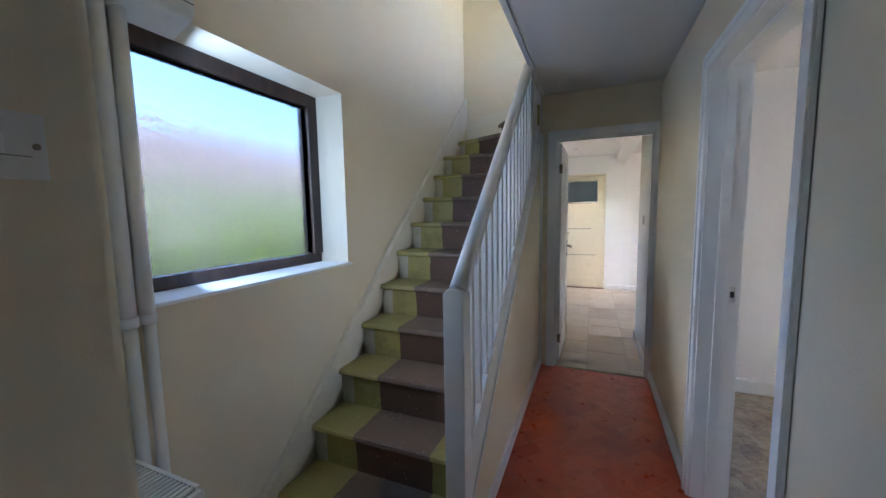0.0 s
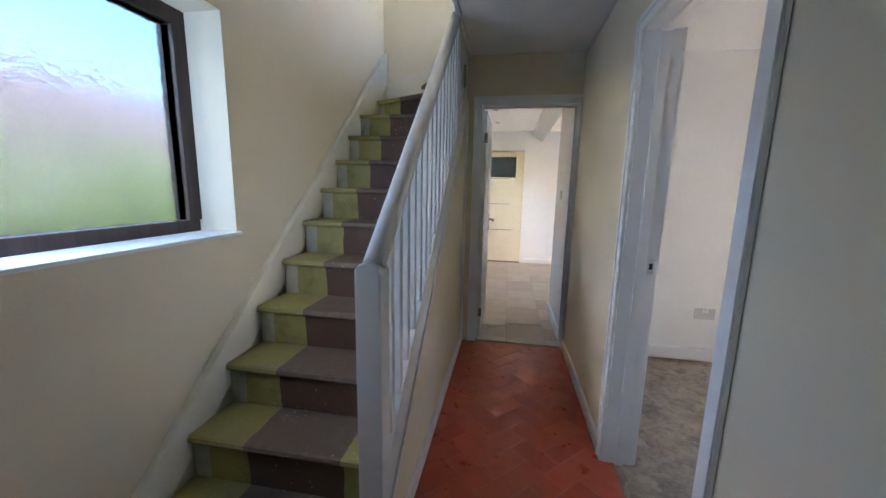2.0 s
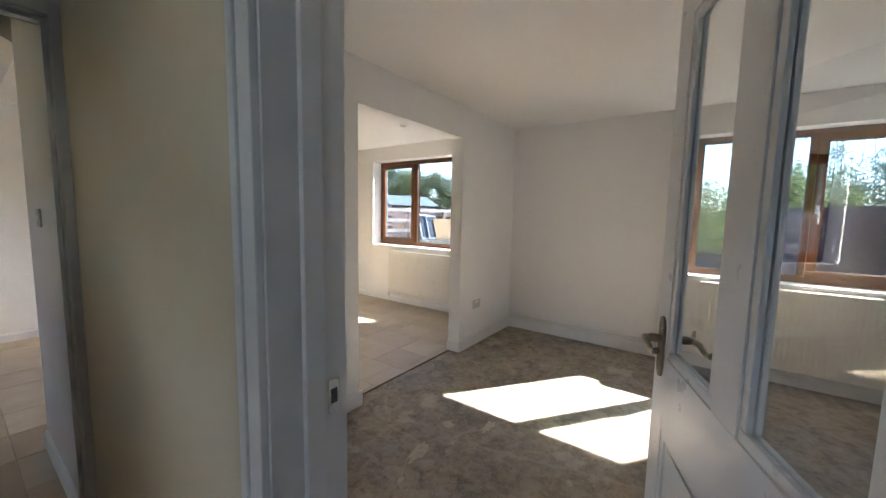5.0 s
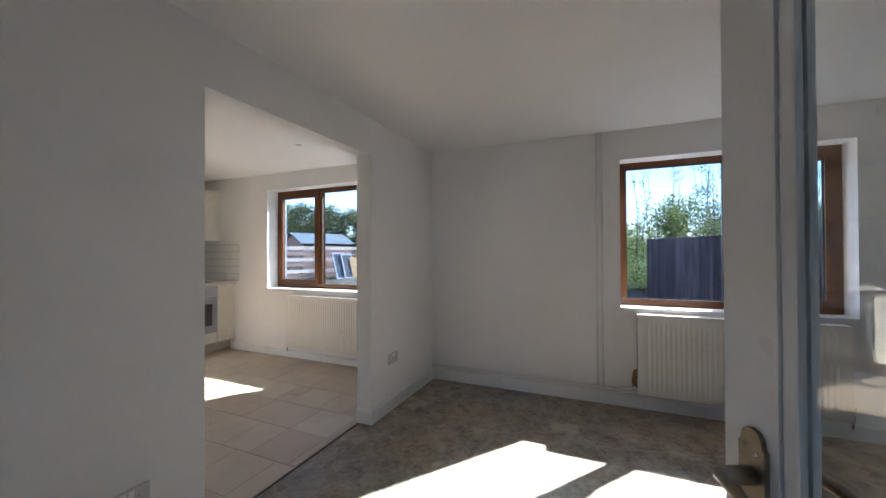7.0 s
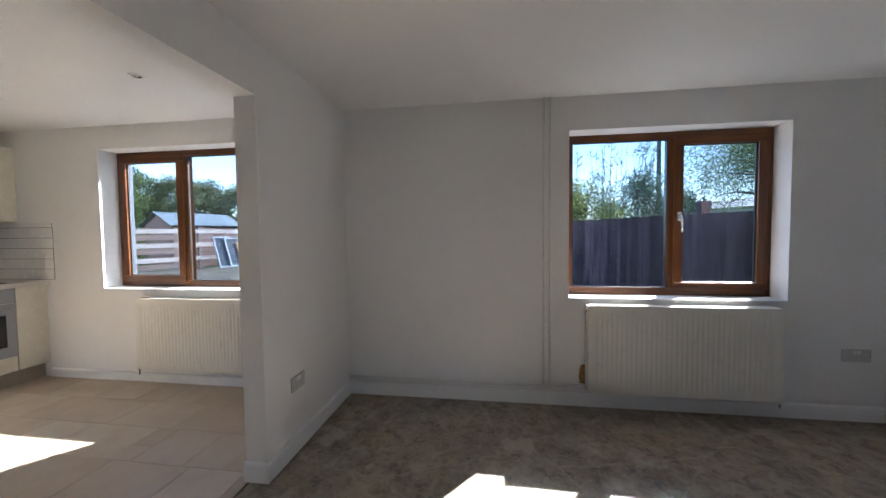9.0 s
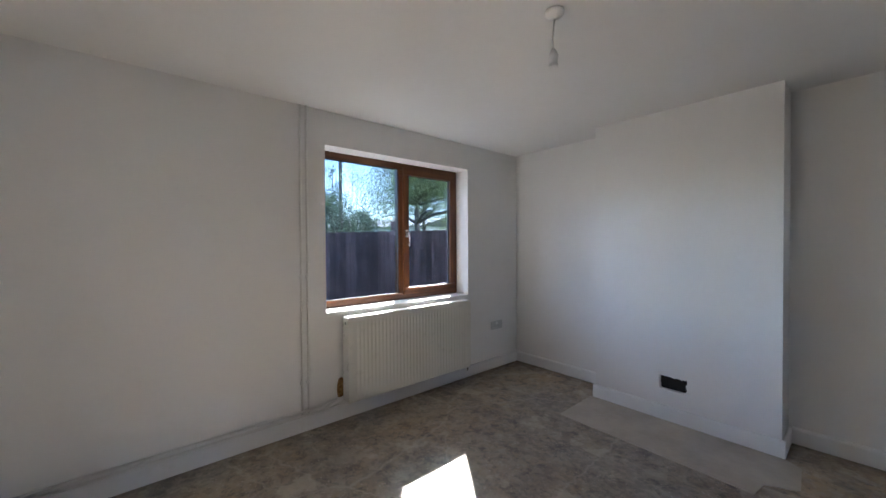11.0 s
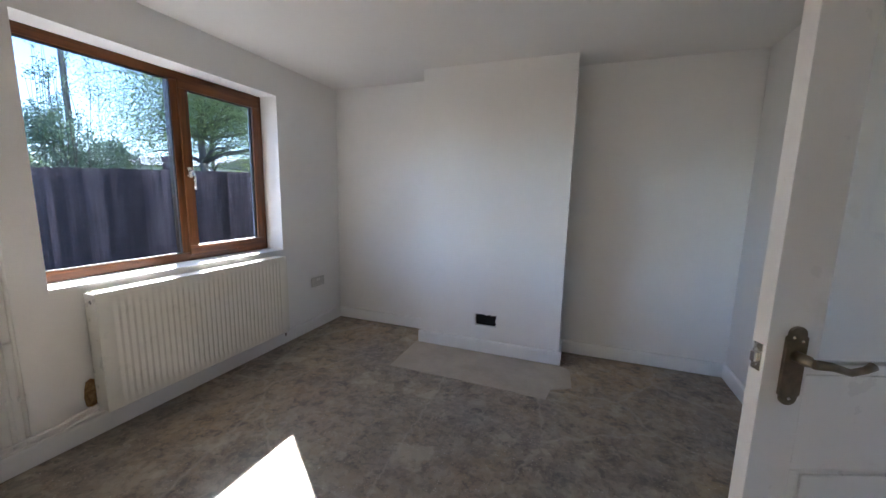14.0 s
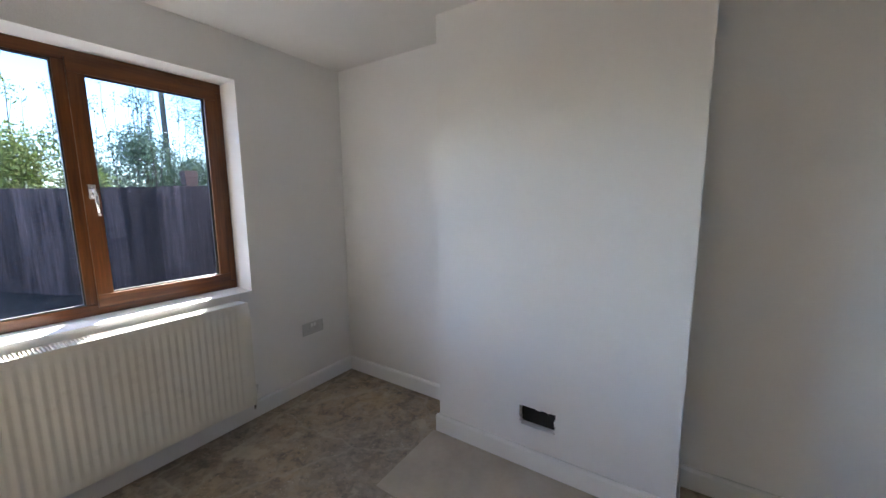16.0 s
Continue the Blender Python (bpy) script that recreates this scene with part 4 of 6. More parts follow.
def radiator(label, length, height, m, valve_end=1, depth=0.1, pitch=0.0335, top_grille=True):
    """A panel radiator: local x along it, y out from the wall, z up; fluted front, grille on top, side caps, valve."""
    at = m.to_translation()
    r = thing("radiator", label, "radiator", at, math.degrees(m.to_euler().z), group="panel radiators")
    # fluted front
    bm = bmesh.new()
    flat = 0.055
    n = int(round((length - 2 * flat) / pitch))
    prof = [(0.0, 0.0)]
    step = (length - 2 * flat) / n
    for k in range(n):
        u = flat + k * step
        prof += [(u + step * 0.08, 0.0), (u + step * 0.32, -0.0068), (u + step * 0.60, -0.0068), (u + step * 0.84, 0.0)]
    prof += [(length, 0.0)]
    rows = [0.0, 0.03, 0.075, height - 0.095, height - 0.045, height]
    grid = []
    for zi, z in enumerate(rows):
        f = (0.0, 0.0, 1.0, 1.0, 0.0, 0.0)[zi]
        back = (-0.010, 0.0, 0.0, 0.0, 0.0, -0.006)[zi]
        grid.append([bm.verts.new((u, depth + w * f + back, z)) for u, w in prof])
    for a, b in zip(grid, grid[1:]):
        for k in range(len(prof) - 1):
            bm.faces.new((a[k], a[k + 1], b[k + 1], b[k])).smooth = True
    part("front_panel", bm, RADIATOR, r, "fluted cream enamel front", True)
    bm = bmesh.new()
    box(bm, 0.012, 0.032, 0.01, length - 0.012, 0.040, height - 0.01)
    part("back_panel", bm, RADIATOR, r, "", True)
    for u in (0.0, length - 0.012):
        bm = bmesh.new()
        box(bm, u, 0.028, 0.012, u + 0.012, depth - 0.002, height - 0.002, 0.003)
        part("end_cap", bm, RADIATOR, r, "", True)
    if top_grille:
        bm = bmesh.new()
        box(bm, 0.012, 0.028, height - 0.004, length - 0.012, 0.036, height + 0.004)
        box(bm, 0.012, depth - 0.012, height - 0.004, length - 0.012, depth - 0.003, height + 0.004, 0.002)
        k = 0.02
        while k < length - 0.02:
            box(bm, k, 0.036, height - 0.003, k + 0.005, depth - 0.012, height + 0.003)
            k += 0.0125
        part("top_grille", bm, RADIATOR, r, "slotted top grille", True)
        # flat dark plate puts the shade between the grille slats into colour
        bm = bmesh.new()
        box(bm, 0.014, 0.042, height - 0.05, length - 0.014, depth - 0.012, height - 0.045)
        part("inner_fins", bm, GRILLE_DARK, r, "", True)
    u = length + 0.02 if valve_end > 0 else -0.02
    bm = bmesh.new()
    lathe(bm, [(0.007, 0.0), (0.007, 0.05), (0.013, 0.052), (0.013, 0.085), (0.008, 0.09)], (u, 0.06, -0.06), 12)
    tube(bm, [(u, 0.06, 0.015), (length - 0.006 if valve_end > 0 else 0.006, 0.06, 0.02)], 0.008, 8)
    part("valve", bm, CHROME, r, "small lockshield valve", True)
    for u, w in ((-0.0008, 0.004), (length - 0.0032, 0.004)):
        bm = bmesh.new()
        lathe(bm, [(0.011, 0.0), (0.011, w), (0.007, w + 0.0006)], (u, depth * 0.62, height - 0.045), 14, "X")
        part("blanking_plug", bm, GRILLE_DARK, r, "dark screw plug", True)
    for u in (0.12 * length, 0.88 * length):
        bm = bmesh.new()
        box(bm, u - 0.015, 0.0005, 0.06, u + 0.015, 0.034, height - 0.08)
        part("bracket", bm, RADIATOR, r, "", True)
    return r


EAST = Matrix.Rotation(radians(90), 4, "Z")
radiator("fluted cream radiator under the dining room window", 1.275, 0.645, Matrix.Translation((4.36, 0.290, 0.155)) @ EAST, -1, 0.125)
radiator("fluted cream radiator under the kitchen window", 1.45, 0.635, Matrix.Translation((4.36, 3.945, 0.155)) @ EAST, 1, 0.10)
hall_rad = radiator("small white radiator behind the hall wall", 0.53, 0.60, Matrix.Translation((-1.04, 0.475, 0.275)), 1, 0.11)


def thermostat_knob():
    bm = bmesh.new()
    lathe(bm, [(0.017, 0.0), (0.017, 0.012), (0.012, 0.014), (0.012, 0.026)], (-0.5095, 0.545, 0.80), 18, "X")
    k = part("bleed_cap", bm, CHROME, hall_rad, "brass-tinted pipe plug")
    bm = bmesh.new()
    box(bm, -0.5099, 0.560, 0.60, -0.5085, 0.566, 0.69)
    part("side_slot", bm, BLACK, hall_rad, "dark slot in the side panel")


thermostat_knob()


def pipes():
    t = thing("heating_pipes", "white painted heating pipes along the wall", "pipes", (4.34, 1.86, 0.1))
    for y, x in ((1.822, 4.348), (1.866, 4.348)):
        bm = bmesh.new()
        tube(bm, [(x, y, DINING_CEIL - 0.001), (x, y, 0.135)], 0.0085, 10)
        part("riser_pipe", bm, LEAD_PIPE, t)
    for z, x in ((0.128, 4.332), (0.157, 4.336)):
        bm = bmesh.new()
        tube(bm, [(x, 3.44, z), (x, 1.86, z), (x, 1.72, z - 0.004), (x, 1.66, z + 0.012), (x - 0.02, 1.61, z + 0.025), (x - 0.045, 1.58, z + 0.045)], 0.0085, 10)
        part("skirting_pipe", bm, LEAD_PIPE, t)
    for y, z in ((1.822, 1.12), (1.866, 1.12), (1.822, 0.36), (1.866, 0.36), (1.844, 0.62)):
        bm = bmesh.new()
        box(bm, 4.342, y - 0.014, z - 0.012, 4.3595, y + 0.014, z + 0.012, 0.004)
        part("pipe_clip", bm, PLASTIC, t)
    bm = bmesh.new()
    tube(bm, [(4.335, 0.275, 0.14), (4.32, 0.255, 0.16), (4.31, 0.245, 0.24)], 0.0085, 10)
    part("tail_pipe", bm, LEAD_PIPE, t)


pipes()


def wall_scar():
    """Bare brown patch where the plaster has come off beside the radiator."""
    bm = bmesh.new()
    pts = [(-0.03, -0.07), (0.0, -0.085), (0.03, -0.07), (0.036, -0.02), (0.03, 0.03), (0.022, 0.065), (0.0, 0.075), (-0.022, 0.06), (-0.034, 0.02), (-0.037, -0.03)]
    prism(bm, pts, 0.004, Matrix(((0, 0, -1, 4.3598), (1, 0, 0, 1.568), (0, 1, 0, 0.255), (0, 0, 0, 1))))
    m = Mat("bare_brown_plaster", (0.2, 0.1, 0.04), 0.9)
    p = m.where()
    m.color(m.ramp(m.noise(p, 45.0, 5.0, 0.7), [(0.35, (0.16, 0.08, 0.03)), (0.55, (0.36, 0.21, 0.08)), (0.75, (0.50, 0.36, 0.19))]))
    m.bump(m.noise(p, 60.0, 4.0), 0.6, 0.01)
    setting("wall_scar", bm, m.m, "bare brown patch of missing plaster", "wall damage")


wall_scar()


def hall_pipes():
    t = thing("boxed_pipes", "white painted pipes beside the hall window", "pipes", (-1.06, 0.78, 0.5))
    for y, r in ((0.752, 0.023), (0.803, 0.021)):
        bm = bmesh.new()
        tube(bm, [(-1.062, y, 1.995), (-1.062, y, 1.11)], r, 14)
        tube(bm, [(-1.062, y, 1.115), (-1.062, y, 1.085)], r + 0.004, 14)
        tube(bm, [(-1.062, y + 0.004, 1.09), (-1.062, y + 0.004, 0.002)], r * 0.78, 14)
        part("pipe", bm, LEAD_PIPE, t)
    u = thing("wall_unit", "white casing fixed high on the wall", "wall unit", (-1.0, 0.83, 1.93))
    bm = bmesh.new()
    prism(bm, [(-1.0895, 1.972), (-0.985, 2.01), (-0.972, 2.025), (-0.972, 2.38), (-1.0895, 2.38)], 0.30, Matrix(((1, 0, 0, 0), (0, 0, -1, 0.965), (0, 1, 0, 0), (0, 0, 0, 1))), 0.004)
    part("casing", bm, PLASTIC_OLD, u)
    bm = bmesh.new()
    box(bm, -0.973, 0.668, 2.05, -0.969, 0.962, 2.054)
    part("seam", bm, GRILLE_DARK, u)


hall_pipes()

# ---------------------------------------------------------------- electrics


# White plates made grey: the shade they stand in is put into the colour.
PLATE_GREY = plain("shaded_white_plate", (0.56, 0.56, 0.54), 0.4, vary=0.05)


def face_plate(name, label, category, centre, normal, width, height, rockers, group="", mat=None):
    """A moulded plate: local x along the wall, z up."""
    n = Vector(normal)
    a = Vector((-n.y, n.x, 0))
    t = thing(name, label, category, centre, group=group)
    M = Matrix(((a.x, 0, n.x, centre[0]), (a.y, 0, n.y, centre[1]), (0, 1, 0, centre[2]), (0, 0, 0, 1)))
    bm = bmesh.new()
    w, h = width / 2, height / 2
    prism(bm, [(-w, -h), (w, -h), (w, h), (-w, h)], 0.009, M, 0.003)
    part("plate", bm, mat or PLATE_GREY, t)
    for kind, u, v in rockers:
        bm = bmesh.new()
        if kind == "rocker":
            prism(bm, [(u - 0.008, v - 0.012), (u + 0.008, v - 0.012), (u + 0.008, v + 0.012), (u - 0.008, v + 0.012)], 0.004, M @ Matrix.Translation((0, 0, 0.0085)), 0.001)
            part("rocker_switch", bm, PLASTIC, t)
        elif kind == "pins":
            for du, dv, pw, ph in ((0, 0.011, 0.002, 0.004), (-0.011, -0.008, 0.004, 0.002), (0.011, -0.008, 0.004, 0.002)):
                prism(bm, [(u + du - pw, v + dv - ph), (u + du + pw, v + dv - ph), (u + du + pw, v + dv + ph), (u + du - pw, v + dv + ph)], 0.0006, M @ Matrix.Translation((0, 0, 0.0088)))
            part("pin_holes", bm, GRILLE_DARK, t)
        elif kind == "screw":
            lathe(bm, [(0.0042, 0.0), (0.0042, 0.0012), (0.003, 0.002)], (0, 0, 0), 12)
            bm.transform(M @ Matrix.Translation((u, v, 0.0088)))
            part("screw", bm, BRONZE, t)
        elif kind == "line":
            prism(bm, [(u - 0.022, v - 0.0007), (u + 0.022, v - 0.0007), (u + 0.022, v + 0.0007), (u - 0.022, v + 0.0007)], 0.0006, M @ Matrix.Translation((0, 0, 0.0088)))
            part("edge_line", bm, GRILLE_DARK, t)
    return t


DOUBLE = [("pins", -0.036, -0.004), ("pins", 0.036, -0.004), ("rocker", -0.012, 0.024), ("rocker", 0.012, 0.024)]
face_plate("socket", "white double socket low on the white wall", "socket", (3.565, 3.4497, 0.43), (0, -1, 0), 0.146, 0.088, DOUBLE, "double sockets")
face_plate("socket", "white double socket beside the kitchen opening", "socket", (1.695, 3.4497, 0.40), (0, -1, 0), 0.146, 0.088, DOUBLE, "double sockets")
face_plate("socket", "white double socket beside the radiator", "socket", (4.3597, -0.225, 0.466), (-1, 0, 0), 0.175, 0.088, DOUBLE + [("screw", 0.078, 0.0)], "double sockets")
face_plate("socket", "white double socket near the door", "socket", (0.8853, 0.35, 0.42), (1, 0, 0), 0.146, 0.088, DOUBLE, "double sockets")
face_plate("light_switch", "aged white light switch with brass screws", "switch", (-0.4897, 0.366, 1.495), (1, 0, 0), 0.082, 0.084,
           [("rocker", -0.006, 0.0), ("screw", -0.031, 0.0), ("screw", 0.031, 0.0), ("line", 0.004, -0.013)], "", PLASTIC_OLD)
face_plate("light_switch", "white light switch on the kitchen wall", "switch", (0.6317, 4.12, 1.30), (-1, 0, 0), 0.086, 0.086, [("rocker", 0, 0)])


def pendant(x, y):
    t = thing("pendant_lamp", "bare white pendant lampholder with no bulb", "lamp", (x, y, DINING_CEIL))
    bm = bmesh.new()
    lathe(bm, [(0.040, 0.0), (0.039, -0.012), (0.032, -0.021), (0.012, -0.026), (0.006, -0.034)], (x, y, DINING_CEIL - 0.0005), 28)
    part("ceiling_rose", bm, PLASTIC, t, "round white ceiling rose")
    bm = bmesh.new()
    tube(bm, [(x, y, DINING_CEIL - 0.03), (x + 0.006, y, DINING_CEIL - 0.07), (x + 0.010, y, DINING_CEIL - 0.11), (x + 0.006, y, DINING_CEIL - 0.165)], 0.0032, 8)
    part("flex", bm, PLASTIC, t)
    bm = bmesh.new()
    z = DINING_CEIL - 0.165
    lathe(bm, [(0.006, 0.006), (0.011, 0.0), (0.014, -0.012), (0.0195, -0.018), (0.0195, -0.034), (0.017, -0.036), (0.017, -0.060), (0.0195, -0.062), (0.0195, -0.069), (0.014, -0.071)], (x + 0.006, y, z), 24)
    part("lampholder", bm, PLASTIC, t, "white bayonet lampholder")


pendant(2.612, 1.378)


def downlight(x, y):
    t = thing("downlight", "round white recessed ceiling light, switched off", "lamp", (x, y, KITCHEN_CEIL), group="kitchen downlights")
    bm = bmesh.new()
    lathe(bm, [(0.044, 0.0), (0.043, -0.005), (0.034, -0.007), (0.031, -0.003)], (x, y, KITCHEN_CEIL - 0.0004), 28)
    part("bezel", bm, PLASTIC, t)
    bm = bmesh.new()
    lathe(bm, [(0.0305, -0.001), (0.030, -0.005), (0.012, -0.0052)], (x, y, KITCHEN_CEIL - 0.0004), 24)
    part("lamp_face", bm, CHROME, t)


for x, y in ((2.54, 4.48), (3.52, 4.445), (3.48, 6.05), (2.54, 6.05), (-0.085, 5.28), (-0.085, 6.20), (1.5, 5.3)):
    downlight(x, y)


def hook():
    t = thing("ceiling_bracket", "dark metal bracket stub on the kitchen ceiling", "bracket", (2.767, 4.839, KITCHEN_CEIL))
    bm = bmesh.new()
    tube(bm, [(2.767, 4.839, KITCHEN_CEIL), (2.767, 4.839, KITCHEN_CEIL - 0.025), (2.780, 4.832, KITCHEN_CEIL - 0.05)], [0.018, 0.014, 0.009], 10)
    part("stub", bm, BLACK, t)
    bm = bmesh.new()
    tube(bm, [(2.767, 4.839, KITCHEN_CEIL - 0.025), (2.745, 4.845, KITCHEN_CEIL - 0.04)], [0.008, 0.006], 8)
    part("arm", bm, CHROME, t)


hook()

# ---------------------------------------------------------------- kitchen units
BACK, FRONT = 7.1, 6.46


def cabinet(name, label, x0, x1, z0, z1, yf, group, handle=True, doors=1, rail=False):
    c = thing(name, label, "cabinet", ((x0 + x1) / 2, BACK, z0), group=group)
    bm = bmesh.new()
    box(bm, x0 + 0.001, yf + 0.02, z0, x1 - 0.001, BACK - 0.013, z1)
    part("carcass", bm, UNIT, c)
    w = (x1 - x0) / doors
    for k in range(doors):
        bm = bmesh.new()
        box(bm, x0 + k * w + 0.002, yf, z0 + 0.002, x0 + (k + 1) * w - 0.002, yf + 0.0195, z1 - 0.002, 0.002)
        dr = part("door", bm, UNIT, c)
        if handle:
            bm = bmesh.new()
            zz = z1 - 0.012 if z0 < 1 else z0 + 0.006
            box(bm, x0 + k * w + 0.004, yf - 0.006, zz - 0.004, x0 + (k + 1) * w - 0.004, yf - 0.0003, zz + 0.004, 0.0015)
            part("edge_pull", bm, UNIT, dr)
    return c


cabinet("base_cabinet", "cream gloss base cabinet beside the oven", 4.125, 4.359, 0.15, 0.895, FRONT, "base units")
cabinet("base_cabinet", "cream gloss base cabinet in the kitchen run", 2.92, 3.495, 0.15, 0.895, FRONT, "base units")
cabinet("base_cabinet", "cream gloss base cabinet in the kitchen run", 2.32, 2.918, 0.15, 0.895, FRONT, "base units")
cabinet("wall_cabinet", "cream gloss extractor cabinet above the hob", 3.50, 4.105, 1.70, 2.195, 6.755, "wall units")
cabinet("wall_cabinet", "narrow tall cream wall cabinet", 4.108, 4.359, 1.485, 2.185, 6.755, "wall units")
cabinet("wall_cabinet", "cream gloss wall cabinet", 2.92, 3.497, 1.485, 2.185, 6.755, "wall units")


def extractor():
    t = thing("extractor_hood", "slim steel extractor under the wall cabinet", "extractor", (3.80, 6.95, 1.64))
    bm = bmesh.new()
    box(bm, 3.51, 6.79, 1.655, 4.10, 7.08, 1.699, 0.003)
    part("body", bm, STEEL, t)
    bm = bmesh.new()
    box(bm, 3.515, 6.77, 1.68, 4.095, 6.789, 1.698, 0.002)
    part("visor", bm, UNIT, t)


extractor()


def oven():
    t = thing("built_in_oven", "stainless steel built-in oven with a black glass door", "oven", (3.81, FRONT, 0.2))
    x0, x1 = 3.50, 4.12
    bm = bmesh.new()
    box(bm, x0 + 0.002, FRONT + 0.02, 0.15, x1 - 0.002, BACK - 0.013, 0.893)
    part("housing", bm, UNIT, t)
    bm = bmesh.new()
    box(bm, x0 + 0.002, FRONT, 0.152, x1 - 0.002, FRONT + 0.0195, 0.285, 0.002)
    part("filler_panel", bm, UNIT, t)
    bm = bmesh.new()
    box(bm, x0 + 0.004, FRONT - 0.014, 0.765, x1 - 0.004, FRONT + 0.0195, 0.89, 0.003)
    cp = part("control_panel", bm, STEEL, t)
    for x in (3.665, 3.955):
        bm = bmesh.new()
        lathe(bm, [(0.024, 0.0), (0.021, -0.018), (0.017, -0.022)], (x, FRONT - 0.014, 0.828), 20, "Y")
        part("control_knob", bm, STEEL, cp)
    bm = bmesh.new()
    box(bm, 3.775, FRONT - 0.0155, 0.812, 3.875, FRONT - 0.0142, 0.848)
    part("display", bm, BLACK_GLASS, cp, "dark clock display")
    bm = bmesh.new()
    box(bm, x0 + 0.004, FRONT - 0.016, 0.29, x1 - 0.004, FRONT + 0.0195, 0.76, 0.004)
    dr = part("oven_door", bm, STEEL, t)
    bm = bmesh.new()
    box(bm, x0 + 0.075, FRONT - 0.0185, 0.385, x1 - 0.075, FRONT - 0.0162, 0.665, 0.0008)
    part("door_glass", bm, BLACK_GLASS, dr, "black oven glass")
    bm = bmesh.new()
    pts = [(x0 + 0.06 + (x1 - x0 - 0.12) * k / 8, FRONT - 0.045 - 0.012 * math.sin(math.pi * k / 8), 0.715) for k in range(9)]
    tube(bm, [(pts[0][0], FRONT - 0.014, 0.715)] + pts + [(pts[-1][0], FRONT - 0.014, 0.715)], 0.011, 10)
    part("door_handle", bm, STEEL, dr)


oven()


def worktop():
    bm = bmesh.new()
    box(bm, 2.32, 6.41, 0.898, 4.3595, BACK - 0.012, 0.936, 0.004)
    t = part("worktop", bm, plain("pale_laminate_worktop", (0.66, 0.62, 0.56), 0.35, vary=0.15, scale=60))
    tagged(t, "pale laminate kitchen worktop on the base units", "worktop")
    h = thing("hob", "black glass hob set on the worktop", "hob", (3.8, 6.75, 0.937))
    bm = bmesh.new()
    box(bm, 3.53, 6.50, 0.9365, 4.10, 7.00, 0.942, 0.002)
    part("glass_top", bm, BLACK_GLASS, h)
    for x, y, r in ((3.67, 6.63, 0.07), (3.96, 6.63, 0.09), (3.67, 6.87, 0.09), (3.96, 6.87, 0.07)):
        bm = bmesh.new()
        lathe(bm, [(r, 0.0), (r, 0.0012), (r - 0.004, 0.0014)], (x, y, 0.942), 28)
        part("cooking_zone", bm, GRILLE_DARK, h)
    bm = bmesh.new()
    box(bm, 2.32, 6.53, 0.0045, 4.3595, 6.548, 0.149)
    p = part("plinth", bm, plain("plinth_board", (0.45, 0.40, 0.32), 0.5))
    tagged(p, "buff plinth board under the base units", "plinth")


worktop()


def cabinet_clutter():
    t = thing("pipe_offcut", "dull brass pipe elbow lying on the wall cabinet", "pipe fitting", (3.62, 6.9, 2.196))
    bm = bmesh.new()
    tube(bm, [(3.58, 6.90, 2.208), (3.66, 6.90, 2.208), (3.68, 6.90, 2.215), (3.685, 6.90, 2.245)], 0.011, 10)
    part("elbow", bm, plain("dull_brass", (0.32, 0.26, 0.12), 0.45, 0.8), t)
    t = thing("cable_end", "short dark cable end on the wall cabinet", "cable", (3.9, 6.85, 2.196))
    bm = bmesh.new()
    tube(bm, [(3.88, 6.86, 2.200), (3.92, 6.85, 2.206), (3.95, 6.86, 2.200)], 0.004, 8)
    part("cable", bm, BLACK, t)


cabinet_clutter()

# ---------------------------------------------------------------- the garden


def soil_mat():
    """Dark dug soil near the house, dry earth and rough grass further out."""
    m = Mat("garden_ground", (0.06, 0.05, 0.04), 0.95, spec=0.2)
    p = m.where()
    soil = m.ramp(m.noise(p, 3.0, 7.0, 0.7), [(0.3, (0.028, 0.024, 0.022)), (0.6, (0.07, 0.058, 0.048)), (0.8, (0.16, 0.13, 0.10))])
    grass = m.ramp(m.noise(p, 2.0, 7.0, 0.7), [(0.3, (0.05, 0.085, 0.02)), (0.6, (0.10, 0.15, 0.035)), (0.8, (0.17, 0.19, 0.06))])
    far = m.node("ShaderNodeVectorMath", Vector=p)
    far.operation = "LENGTH"
    wob = m.noise(p, 0.3, 3.0)
    add = m.t.nodes.new("ShaderNodeMath")
    add.operation = "MULTIPLY_ADD"
    m.link(wob, add.inputs[0])
    add.inputs[1].default_value = 12.0
    m.link(far.outputs["Value"], add.inputs[2])
    mask = m.node("ShaderNodeMapRange", Value=add.outputs[0])
    mask.inputs[1].default_value, mask.inputs[2].default_value = 22.0, 26.0
    dry = m.ramp(m.noise(p, 2.5, 7.0, 0.7), [(0.3, (0.14, 0.12, 0.06)), (0.5, (0.27, 0.22, 0.15)), (0.75, (0.40, 0.34, 0.25))])
    north = m.node("ShaderNodeMapRange", Value=m.node("ShaderNodeSeparateXYZ", Vector=p).outputs["Y"])
    north.inputs[1].default_value, north.inputs[2].default_value = 5.5, 7.0
    m.color(m.mix(mask.outputs[0], m.mix(north.outputs[0], soil, dry), grass))
    m.bump(m.noise(p, 9.0, 8.0, 0.75), 0.9, 0.08)
    return m.m


